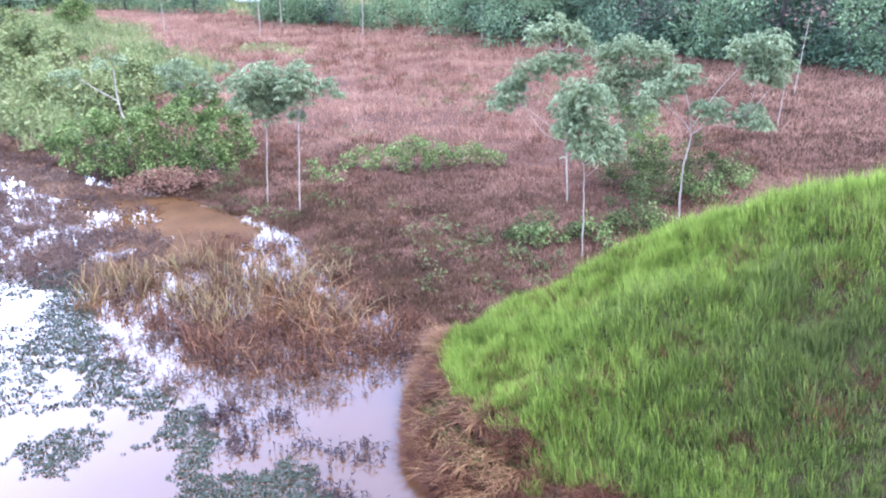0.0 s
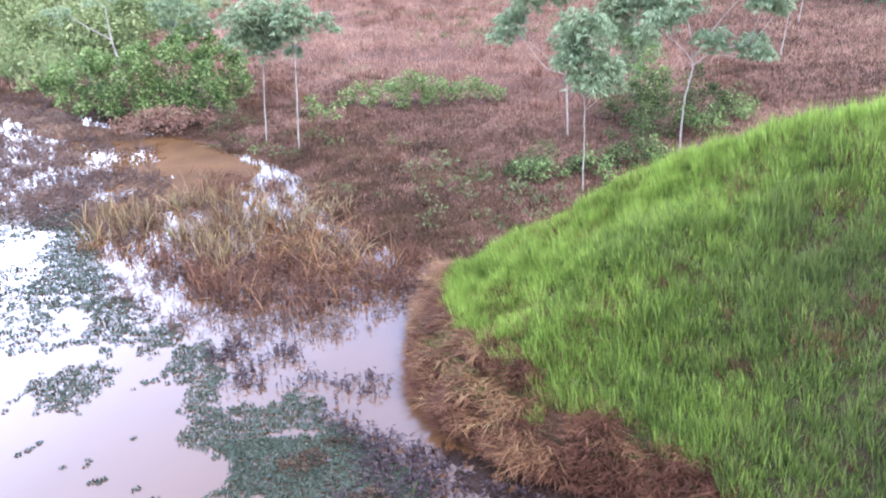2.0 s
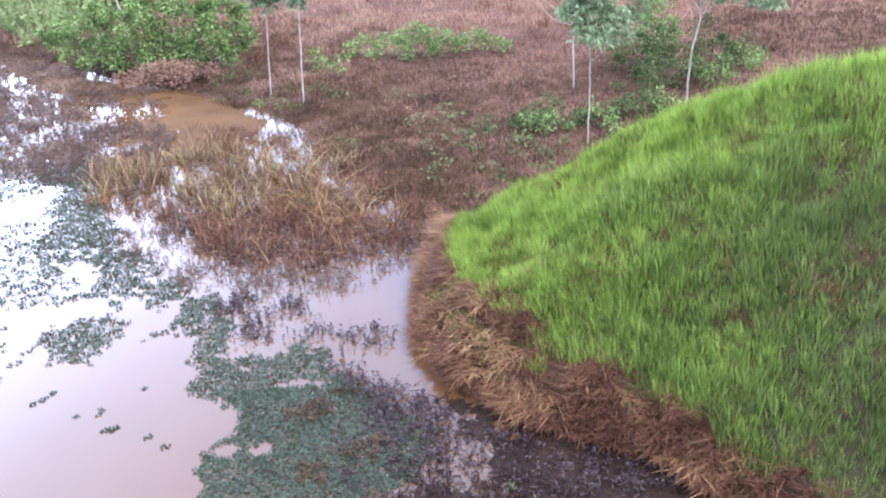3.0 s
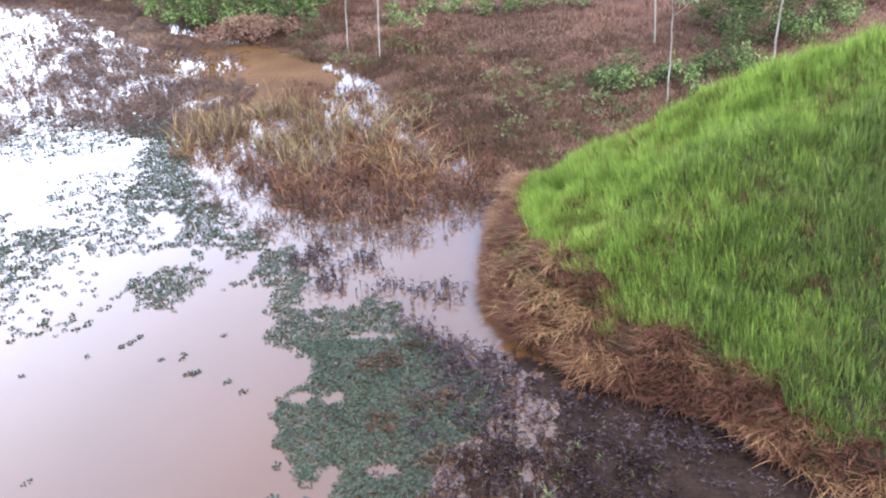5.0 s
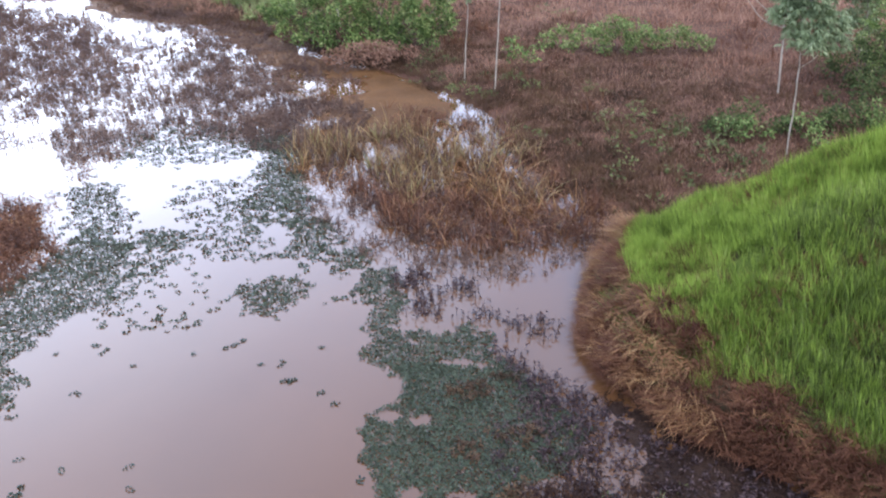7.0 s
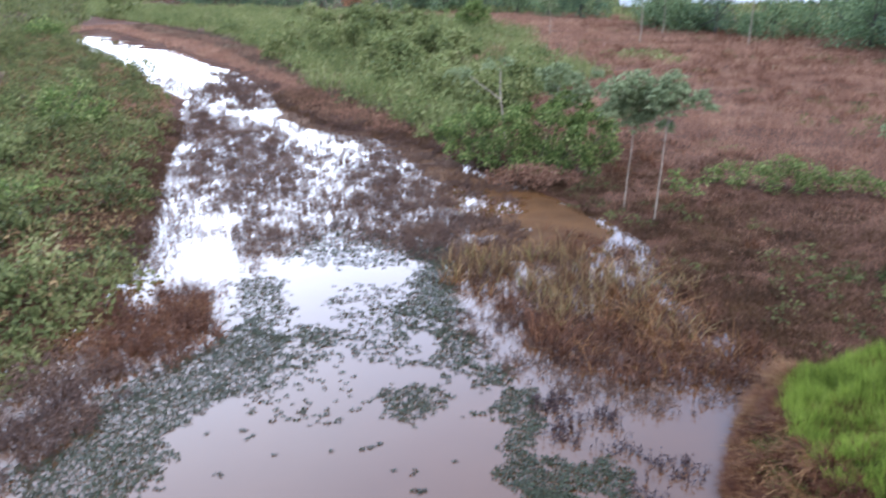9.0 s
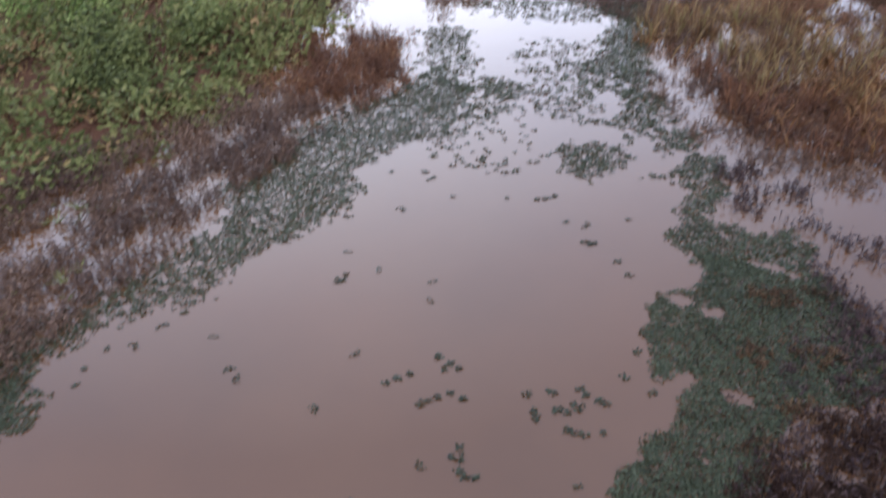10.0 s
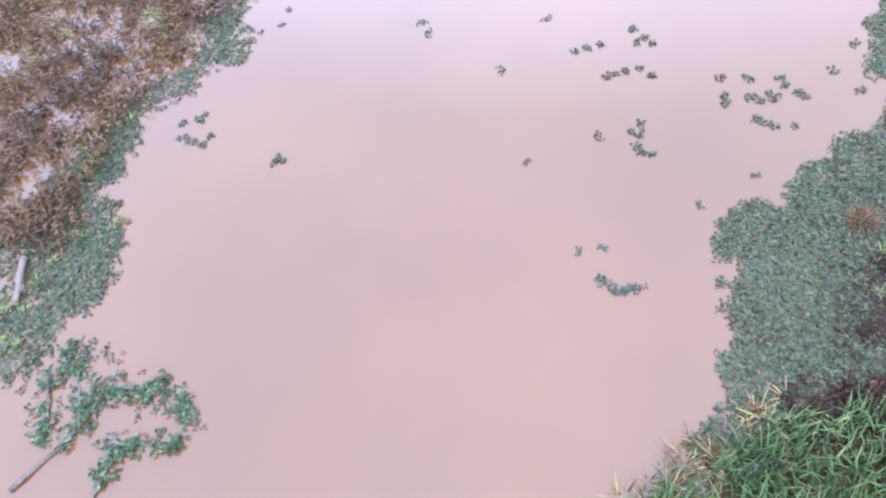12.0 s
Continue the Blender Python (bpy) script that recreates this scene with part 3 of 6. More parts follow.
def downhill(s):
    k = np.arange(10) / 9
    fx, fy = np.interp(s, k, [q[0] for q in FOOT]), np.interp(s, k, [q[1] for q in FOOT])
    cx, cy = np.interp(s, k, [q[0] for q in CREST]), np.interp(s, k, [q[1] for q in CREST])
    return np.arctan2(fy - cy, fx - cx)


def overhang():
    """Dead grass hanging down over the foot in swathes."""
    r = rng(12)
    n = 10500
    s, u = r.uniform(0, 0.92, n), r.uniform(0.0, 0.62, n) ** 1.2
    p = mound(s, np.clip(u, 0.012, 2))
    clump = fnoise(p[:, 0], p[:, 1], 0.45, 47)
    ok = (u < green_edge(s, p) + 0.04) & (clump > r.uniform(0.15, 0.5, n))
    p, s, clump = p[ok], s[ok], clump[ok]
    p[:, 2] += 0.2 * np.clip(clump - 0.45, 0, 1)
    swathe = 1.6 * (fnoise(p[:, 0], p[:, 1], 0.5, 49) - 0.5)
    return tufts(p, 12, np.clip(0.5 * clump - 0.06, 0.07, 0.22), 0.014, 14, spread=0.08, az=downhill(s) + swathe + r.normal(0, 1.0, len(s)), lean=(0.0, 0.6), curl=(0.2, 1.5), steps=3)


BRIGHT_GRASS, DULL_GRASS = embankment_grass()
stuff("embankment_grass", BRIGHT_GRASS, M_GRASS, "long lush bright green grass covering the embankment slope", "grass")
stuff("embankment_grass", DULL_GRASS, M_DULLGRASS, "duller olive green grass, thicker low on the slope", "grass")
stuff("dry_grass", thatch(), M_DRY, "withered brown undergrowth between the green tufts", "dry grass")
def tussocks():
    """Pale tussocks whose blades arch over and hang down the foot of the slope."""
    r = rng(18)
    n = 100
    s = 0.92 * r.uniform(0.02, 1, n) ** 1.7
    u = r.uniform(0.15, 1.05, n) * green_edge(s, mound(s, np.full(n, 0.1)))
    p = mound(s, u)
    p[:, 2] += 0.05
    m = 55
    q = np.repeat(p, m, 0) + r.normal(0, 0.09, (n * m, 3)) * (1, 1, 0.2)
    size = np.repeat(r.uniform(0.6, 1.2, n), m)
    return blades(q, size * r.uniform(0.10, 0.30, n * m), r.uniform(0.009, 0.015, n * m), np.repeat(downhill(s) + r.normal(0, 0.4, n), m) + r.normal(0, 0.6, n * m), r.uniform(0.0, 0.5, n * m), r.uniform(0.8, 2.0, n * m), steps=4, face=r.uniform(0, 6.28, n * m))


def rim(lo, hi, n, seed):
    """A fringe of dead blades that hangs from the foot down to the water."""
    r = rng(seed)
    s = r.uniform(lo, hi, n)
    p = mound(s, r.uniform(0.004, 0.07, n))
    p = np.column_stack([p[:, :2], p[:, 2] + 0.03])
    keep = fnoise(p[:, 0], p[:, 1], 0.28, seed + 45) > r.uniform(0.42, 0.58, n)
    p, s = p[keep], s[keep]
    return tufts(p, 7, r.uniform(0.06, 0.18, len(p)), 0.018, seed + 1, spread=0.05, az=downhill(s) + 3.0 * (fnoise(p[:, 0], p[:, 1], 0.35, seed + 46) - 0.5) + r.normal(0, 0.5, len(s)), lean=(0.0, 0.9), curl=(0.4, 2.0), steps=3)


def strays():
    """Green tufts that come up through the dead grass."""
    r = rng(19)
    s = r.uniform(0.03, 0.97, 2200)
    u = r.uniform(0.2, 1.1, 2200) ** 0.6 * green_edge(s, mound(s, np.full(2200, 0.1)))
    p = mound(s, u)
    p = p[fnoise(p[:, 0], p[:, 1], 0.5, 66) > r.uniform(0.4, 0.65, 2200)]
    return tufts(p, 9, r.uniform(0.1, 0.24, len(p)), 0.012, 20, spread=0.05, lean=(0.0, 0.6), curl=(0.2, 1.0), steps=2)


stuff("embankment_grass", strays(), M_DULLGRASS, "stray green tufts in the dead grass at the foot", "grass")
stuff("dry_grass", tussocks(), M_STRAW, "pale straw tussocks arching over the embankment's foot", "dry grass")
stuff("dry_grass", rim(0.0, 0.85, 1700, 22), M_DRY, "fringe of dead red-brown grass hanging to the water", "dry grass")
stuff("dry_grass", rim(0.02, 0.42, 1700, 24), M_STRAW, "orange straw fringe hanging over the embankment's end", "dry grass")
stuff("dry_grass", overhang(), M_DRY, "dry straw-brown grass hanging over the embankment's foot", "dry grass")


# ---------------------------------------------------------------- brown field
# the line along which the field ends in woods
EDGE = [(-300, 250), (-220, 200), (-150, 155), (-110, 124), (-80, 110), (-56, 108), (-36, 105), (-17, 92), (-4, 86), (4, 74), (8, 62), (12, 52), (17, 46), (22, 42.5), (26, 39), (36, 34), (50, 28)]
ex, ey = np.array([p[0] for p in EDGE], float), np.array([p[1] for p in EDGE], float)


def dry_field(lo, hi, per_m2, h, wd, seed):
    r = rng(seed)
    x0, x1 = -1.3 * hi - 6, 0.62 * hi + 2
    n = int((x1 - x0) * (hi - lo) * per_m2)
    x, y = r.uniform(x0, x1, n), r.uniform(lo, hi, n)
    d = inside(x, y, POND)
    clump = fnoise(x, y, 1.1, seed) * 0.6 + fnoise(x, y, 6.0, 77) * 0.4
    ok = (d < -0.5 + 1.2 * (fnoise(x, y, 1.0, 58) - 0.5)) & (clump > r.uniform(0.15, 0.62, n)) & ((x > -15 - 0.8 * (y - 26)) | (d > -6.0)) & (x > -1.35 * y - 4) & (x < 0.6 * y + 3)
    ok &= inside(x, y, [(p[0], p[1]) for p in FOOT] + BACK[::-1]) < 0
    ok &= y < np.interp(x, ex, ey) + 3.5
    x, y, clump = x[ok], y[ok], clump[ok]
    n = len(x)
    b = on_ground(x, y)
    b[:, 2] = np.maximum(b[:, 2], -0.1)
    return blades(b, h * (0.4 + 1.2 * clump) * r.uniform(0.5, 1.3, n), 1.25 * wd * r.uniform(0.6, 1.3, n), r.uniform(0, 6.28, n), r.uniform(0, 1.1, n), 0.0, steps=1, face=r.uniform(0, 6.28, n))


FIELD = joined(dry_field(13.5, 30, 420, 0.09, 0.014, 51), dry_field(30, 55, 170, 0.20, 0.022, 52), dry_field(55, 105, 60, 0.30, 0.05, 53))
def wet_margin():
    r = rng(57)
    n = 195000
    x, y = r.uniform(-30, 9, n), r.uniform(12.5, 40, n)
    d = inside(x, y, POND)
    ok = (d < 0.25) & (d > -7 - 3 * fnoise(x, y, 2.0, 55)) & (fnoise(x, y, 0.9, 56) > r.uniform(0.25, 0.6, n)) & (r.uniform(0, 1, n) < np.exp(np.minimum(d, 0) / 3.5) + 0.06)
    ok &= inside(x, y, [(p[0], p[1]) for p in FOOT] + BACK[::-1]) < 0
    x, y = x[ok], y[ok]
    n = len(x)
    return tufts(np.stack([x, y, np.maximum(ground_z(x, y), -0.1)], -1), 6, r.uniform(0.06, 0.24, n), 0.017, 59, spread=0.1, lean=(0.0, 1.2), curl=(0.0, 0.0), steps=1)


def dark_stubble():
    r = rng(71)
    x, y = scatter([(7.0, 22.0), (14.0, 24.0), (34.0, 32.0), (34.0, 44.0), (22.0, 52.0), (15.0, 50.0), (10.0, 36.0)], 30, 71, soft=2.5, rag_size=5)
    return tufts(on_ground(x, y), 4, r.uniform(0.1, 0.3, len(x)), 0.035, 73, spread=0.15, lean=(0.0, 1.1), curl=(0.0, 0.0), steps=1)


def trodden():
    """Dark flattened weeds between the pond, the embankment and the trees."""
    r = rng(171)
    x, y = scatter([(-3.0, 17.4), (0.4, 14.6), (4.5, 16.2), (9.5, 18.0), (13.0, 24.0), (9.0, 27.0), (3.0, 25.0), (-1.5, 24.0), (-4.0, 21.4)], 60, 171, soft=1.6, rag_size=3, keep=lambda a, b, q: fnoise(a, b, 1.6, 172) > q.uniform(0.25, 0.6, len(a)))
    return tufts(on_ground(x, y), 6, r.uniform(0.06, 0.16, len(x)), 0.018, 173, spread=0.12, lean=(0.2, 1.8), curl=(0.0, 0.0), steps=1)


stuff("wet_weeds", trodden(), M_SODDEN, "dark brown flattened weeds at the near edge of the field", "dead weeds")
stuff("wet_weeds", dark_stubble(), M_SODDEN, "dark brown burnt-looking stubble behind the embankment", "dead weeds")
stuff("wet_weeds", wet_margin(), M_SODDEN, "dark brown sodden weeds along the pond's margin", "dead weeds")
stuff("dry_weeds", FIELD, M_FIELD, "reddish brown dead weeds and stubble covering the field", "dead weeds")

PLAIN = [(-4.0, 21.5), (3.0, 15.5), (9.0, 22.0), (14.0, 36.0), (14.0, 56.0), (-2.0, 82.0), (-30.0, 100.0), (-16.0, 55.0), (-11.0, 33.0)]


def straw_tufts():
    r = rng(54)
    x, y = scatter(PLAIN, 2.2, 54, soft=1.0, keep=lambda a, b, q: 0.5 * fnoise(a, b, 5.0, 31) + 0.5 * fnoise(a, b, 1.2, 32) > q.uniform(0.42, 0.62, len(a)))
    q = 1 + y / 60
    return tufts(on_ground(x, y), 16, r.uniform(0.12, 0.42, len(x)) * q, 0.022, 33, spread=0.22, lean=(0.0, 0.9), curl=(0.0, 0.0), steps=1)


stuff("dry_weeds", straw_tufts(), M_DRY, "tufts of tan straw-like grass in the brown field", "dry grass")


# ---------------------------------------------------------------- reeds and drowned weeds in the pond
REEDBED = [(-7.9, 15.4), (-8.0, 17.2), (-7.2, 18.3), (-5.9, 18.4), (-4.7, 17.6), (-3.6, 16.7), (-2.4, 15.7), (-1.6, 15.1), (-1.8, 14.4), (-2.8, 14.2), (-4.0, 14.3), (-5.6, 14.7)]
RUSSET_FRONT = [(-7.0, 15.2), (-5.6, 14.9), (-4.0, 14.8), (-2.8, 14.5), (-1.8, 14.6), (-0.9, 14.9), (-0.2, 14.2), (-0.5, 13.2), (-1.9, 12.7), (-2.9, 12.3), (-4.1, 12.8), (-5.3, 13.8)]
STRAW_SIDE = [(-3.4, 16.3), (-2.3, 15.8), (-1.4, 15.4), (-0.9, 13.7), (-2.0, 13.1), (-2.8, 14.1)]
REED_FOOT = [(-6.8, 14.0), (-4.8, 14.6), (-2.0, 14.4), (-0.3, 13.4), (-1.1, 11.9), (-2.4, 11.2), (-4.0, 11.4), (-5.6, 12.4)]


def reeds(poly, per_m2, h, seed, gap=0.35, curl=(0.2, 1.1), lean=0.24):
    """Clumps of arching leaf blades."""
    r = rng(seed)
    x, y = scatter(poly, per_m2 / 9, seed, soft=0.5, keep=lambda a, b, q: 0.5 * fnoise(a, b, 0.9, seed + 3) + 0.5 * fnoise(a, b, 0.35, seed + 4) > q.uniform(gap - 0.1, gap + 0.1, len(a)))
    hh = np.repeat(h * r.uniform(0.55, 1.1, len(x)) * (0.6 + 0.8 * fnoise(x, y, 0.7, seed + 5)), 9)
    x, y = np.repeat(x, 9) + r.normal(0, 0.05, len(x) * 9), np.repeat(y, 9) + r.normal(0, 0.05, len(y) * 9)
    n = len(x)
    b = np.stack([x, y, np.maximum(ground_z(x, y) - 0.02, -0.08)], -1)
    return blades(b, hh * r.uniform(0.4, 1.1, n), r.uniform(0.014, 0.031, n), r.uniform(0, 6.28, n), lean * r.uniform(0, 1, n) ** 1.5, r.uniform(*curl, n), steps=4 if h > 0.4 and per_m2 > 100 else 2, face=r.uniform(0, 6.28, n))


def weeds_in_water(poly, per_m2, h, seed, gap=0.45, size=0.9, leaf=0.07, soft=0.5):
    """Thin stems with small drooping leaves, standing in the water."""
    r = rng(seed)
    x, y = scatter(poly, per_m2, seed, soft=soft, keep=lambda a, b, q: fnoise(a, b, size, seed + 3) > q.uniform(gap - 0.12, gap + 0.12, len(a)))
    n = len(x)
    b = np.stack([x, y, np.maximum(ground_z(x, y), -0.03)], -1)
    hh = h * r.uniform(0.3, 1.1, n)
    az, lean = r.uniform(0, 6.28, n), r.uniform(0, 0.5, n)
    st = blades(b, hh, 0.014, az, lean, 0.0, steps=1)
    m = 4
    t = r.uniform(0.3, 1, (n, m))
    lb = b[:, None] + np.stack([np.cos(az)[:, None] * lean[:, None] * t * hh[:, None], np.sin(az)[:, None] * lean[:, None] * t * hh[:, None], t * hh[:, None]], -1)
    lw = r.normal(size=(n, m, 3)) * (1, 1, 0.6)
    lf = leaves(lb.reshape(-1, 3), lw.reshape(-1, 3), leaf * r.uniform(0.6, 1.6, n * m), leaf * 0.4, seed + 1)
    return joined(st, lf)


stuff("reed_bed", reeds(REEDBED, 270, 0.85, 61, 0.49, (0.0, 0.7), 0.22), M_REED, "straw and olive reeds bent over in shallow water", "reeds")
stuff("reed_bed", joined(reeds(STRAW_SIDE, 150, 0.85, 67, 0.49, (0.2, 1.2), 0.2), reeds(RUSSET_FRONT, 70, 0.62, 69, 0.5, (0.3, 1.3), 0.25), reeds(REEDBED, 45, 0.95, 77, 0.5, (0.4, 1.5), 0.4)), M_STRAW, "orange straw reeds drooping among the russet ones", "reeds")
stuff("reed_bed", joined(reeds(RUSSET_FRONT, 300, 0.66, 65, 0.47, (0.0, 0.8), 0.28), weeds_in_water(RUSSET_FRONT, 170, 0.34, 59, 0.42, 0.5, 0.07)), M_RUSSET, "low russet-brown rotting reeds at the bed's front", "reeds")
SHORE_GAP = [(-6.5, 20.0), (-3.85, 19.3), (-2.6, 17.4), (-1.8, 16.4), (-1.3, 14.6), (-2.2, 14.8), (-2.9, 16.2), (-4.2, 17.8), (-5.9, 18.2)]
GAP_MIDDLE = [(-5.6, 19.7), (-3.7, 19.3), (-2.7, 17.8), (-2.3, 16.6), (-3.2, 16.6), (-4.6, 17.7)]
stuff("reed_bed", reeds(GAP_MIDDLE, 170, 0.55, 53, 0.42, (0.1, 1.0), 0.5), M_REED, "straw-tipped reeds standing in the wet strip", "reeds")
stuff("reed_bed", joined(reeds(SHORE_GAP, 110, 0.6, 57, 0.52, (0.1, 1.0), 0.5), weeds_in_water(SHORE_GAP, 180, 0.24, 58, 0.49, 0.4, 0.07)), M_RUSSET, "thin brown reeds in the wet strip before the field", "reeds")
stuff("drowned_weeds", joined(weeds_in_water(REEDBED, 130, 0.3, 62, 0.45, 0.5, 0.07), weeds_in_water(REED_FOOT, 190, 0.22, 60, 0.44, 0.4, 0.06)), M_DEAD, "low brown weeds between the reeds", "dead weeds")
SHORE = [(-15.0, 30.4), (-18.5, 32.6), (-22.0, 35.2), (-27.4, 39.4), (-34.0, 44.6), (-54.0, 60.5), (-84.0, 78.0), (-84.0, 81.5), (-57.0, 68.0), (-37.0, 49.0), (-27.8, 42.0), (-21.8, 38.0), (-15.0, 33.0)]
stuff("shore_reeds", joined(reeds(SHORE, 50, 0.6, 63, 0.46, (0.1, 0.8)), weeds_in_water(SHORE, 26, 0.4, 74, 0.45, 1.2, 0.12, 1.8)), M_SHORE, "brown reeds and dead weeds along the channel's edge", "reeds")
CHANNEL_DENSE = [(-30.4, 32.2), (-29.5, 34.3), (-23.1, 29.8), (-18.0, 23.6), (-16.0, 20.2), (-15.5, 17.8), (-17.7, 18.9), (-21.1, 21.5), (-25.7, 26.3)]
CHANNEL_NEAR = [(-15.5, 16.6), (-14.1, 17.7), (-12.8, 16.6), (-12.1, 15.0), (-13.2, 14.3)]
CHANNEL_SIDE = [(-16.0, 25.2), (-15.2, 26.5), (-12.8, 24.9), (-11.1, 21.3), (-9.5, 17.4), (-11.1, 17.8), (-13.5, 21.1)]
CHANNEL_LOOSE = [(-32.3, 33.4), (-19.4, 27.2), (-15.9, 26.8), (-9.2, 19.6), (-8.7, 17.7), (-12.6, 16.7), (-16.5, 18.0), (-19.9, 20.3)]
CHANNEL_HEAD = [(-40.2, 46.1), (-33.5, 42.0), (-27.3, 35.0), (-28.9, 34.5), (-35.8, 37.7)]
INLET_EDGE = [(-26.6, 34.6), (-22.0, 32.6), (-14.5, 28.4), (-9.5, 24.2), (-10.6, 22.6), (-13.6, 25.4), (-18.5, 28.0), (-24.0, 31.6)]
BANK_EDGE = [(-15.6, 13.4), (-17.7, 16.0), (-21.3, 20.1), (-26.4, 26.4), (-34.4, 35.4), (-46.0, 44.0), (-44.5, 44.6), (-32.6, 35.4), (-24.8, 26.6), (-19.8, 20.4), (-16.2, 16.4), (-14.6, 13.8)]
stuff("drowned_weeds", joined(weeds_in_water(CHANNEL_DENSE, 140, 0.22, 64, 0.48, 0.3, 0.07, 1.8), weeds_in_water(CHANNEL_HEAD, 110, 0.25, 63, 0.43, 0.5, 0.10, 2.0)), M_DEAD, "brown dead weeds standing thick in the flooded channel", "dead weeds")
stuff("drowned_weeds", weeds_in_water(CHANNEL_NEAR, 220, 0.22, 73, 0.42, 0.45, 0.07, 1.0), M_DEAD, "brown patch of dead weeds in open water", "dead weeds")
stuff("drowned_weeds", weeds_in_water(CHANNEL_SIDE, 190, 0.22, 75, 0.485, 0.27, 0.06, 1.4), M_DEAD, "brown dead weeds in the water before the inlet", "dead weeds")
stuff("drowned_weeds", weeds_in_water(CHANNEL_LOOSE, 230, 0.18, 79, 0.50, 0.25, 0.06, 1.2), M_DEAD, "scattered brown dead stems in the flooded channel", "dead weeds")
INLET_WEEDS = [(-15.0, 24.6), (-11.0, 26.0), (-9.4, 22.6), (-7.8, 20.0), (-8.2, 18.0), (-9.8, 17.4), (-12.4, 18.0), (-14.0, 20.6)]
stuff("drowned_weeds", weeds_in_water(INLET_WEEDS, 190, 0.18, 91, 0.51, 0.4, 0.06, 1.4), M_DEAD, "low brown weeds rotting on the awash silt", "dead weeds")
stuff("drowned_weeds", joined(weeds_in_water(INLET_EDGE, 190, 0.22, 67, 0.46, 0.35, 0.07, 1.5), weeds_in_water(BANK_EDGE, 60, 0.35, 77, 0.46, 0.9, 0.08, 1.2)), M_DEAD, "brown dead weeds along the flooded channel's edges", "dead weeds")
stuff("drowned_weeds", weeds_in_water([(-10.6, 18.6), (-9.6, 20.6), (-8.0, 20.2), (-7.0, 18.6), (-6.6, 17.2), (-8.2, 16.6), (-9.6, 17.0)], 340, 0.2, 97, 0.44, 0.3, 0.06, 0.6), M_DEAD, "brown weeds standing between the reeds and the silt", "dead weeds")
BROWN_PATCH = [(-13.6, 9.8), (-14.1, 11.1), (-13.75, 11.8), (-13.5, 13.0), (-12.5, 13.2), (-11.3, 11.9), (-11.0, 10.9), (-10.8, 9.6), (-11.6, 9.25), (-12.55, 9.1)]
stuff("drowned_weeds", weeds_in_water(BROWN_PATCH, 420, 0.32, 66, 0.36, 0.5, 0.07, 0.9), M_RUSSET, "dense dark brown patch of dead weeds in the water", "dead weeds")
LEFT_FRINGE = [(-11.0, 9.4), (-10.3, 6.7), (-9.8, 3.4), (-9.2, 1.4), (-11.0, 0.6), (-13.6, -0.4), (-13.6, 5.0), (-13.2, 9.2)]
stuff("drowned_weeds", weeds_in_water(LEFT_FRINGE, 310, 0.34, 68, 0.41, 0.5), M_DEAD, "brown weeds rotting in the shallows along the bank", "dead weeds")
LEFT_NEAR = [(-12.4, -0.6), (-9.8, 1.6), (-8.7, 0.9), (-8.4, -0.3), (-7.8, -1.0), (-7.3, -2.0), (-8.4, -4.5), (-13.0, -4.5)]
stuff("drowned_weeds", weeds_in_water(LEFT_NEAR, 380, 0.26, 69, 0.44, 0.3, 0.07), M_SODDEN, "thick brown and olive rotting weeds by the bank", "dead weeds")
RIGHT_FRINGE = [(-4.0, 11.24), (-3.65, 11.5), (-3.06, 11.21), (-2.32, 10.96), (-1.83, 10.35), (-1.3, 10.44), (-0.98, 10.02), (-1.38, 9.79), (-1.95, 10.0), (-2.54, 10.22), (-3.06, 10.04), (-3.58, 10.2)]
MAT_STEMS = [(-1.76, 9.42), (-1.19, 9.67), (-0.6, 8.81), (-0.38, 8.12), (-0.79, 7.81), (-1.28, 8.55)]
stuff("drowned_weeds", joined(weeds_in_water(RIGHT_FRINGE, 260, 0.22, 70, 0.42, 0.4, 0.06, 0.35), weeds_in_water(MAT_STEMS, 220, 0.24, 71, 0.42, 0.4, 0.06, 0.35)), M_PURPLE, "thin brown weed stems poking out of the water", "dead weeds")
stuff("drowned_weeds", weeds_in_water([(-0.6, 2.7), (-0.2, 3.7), (0.6, 4.7), (1.8, 5.0), (2.0, 4.0), (0.5, 3.1), (-0.3, 2.6)], 700, 0.16, 78, 0.15, 0.5, 0.07), M_ROT, "dark brown dead weeds covering the near bank's edge", "dead weeds")
stuff("drowned_weeds", weeds_in_water([(-1.1, 4.2), (0.3, 4.4), (1.6, 5.2), (1.5, 6.6), (0.2, 7.2), (-0.9, 6.8)], 800, 0.17, 98, 0.40, 0.3, 0.04, 0.3), M_ROT, "dark purplish weeds rotting on the wet mud", "dead weeds")
MAT_LITTER = [(-2.0, 3.6), (-1.4, 2.8), (-0.5, 2.8), (-0.6, 4.0), (-0.9, 5.2), (-0.9, 6.6), (-0.5, 7.4), (-1.4, 8.4), (-2.4, 8.4), (-2.6, 7.0), (-2.0, 5.6), (-1.9, 4.6)]
stuff("drowned_weeds", weeds_in_water(MAT_LITTER, 150, 0.07, 99, 0.45, 0.25, 0.035, 0.2), M_ROT, "dark rotting leaves scattered through the floating mat", "dead weeds")
MUD_WEEDS = [(-0.5, 3.65), (-0.9, 4.1), (-0.9, 5.0), (-1.2, 5.9), (-1.35, 7.0), (-1.4, 8.8), (-0.4, 8.6), (0.9, 7.9), (2.6, 7.0), (3.6, 5.6), (0.6, 4.4)]
stuff("drowned_weeds", weeds_in_water(MUD_WEEDS, 230, 0.14, 76, 0.44, 0.35, 0.055), M_PURPLE, "brown rotting weeds between the floating mat and the mud", "dead weeds")
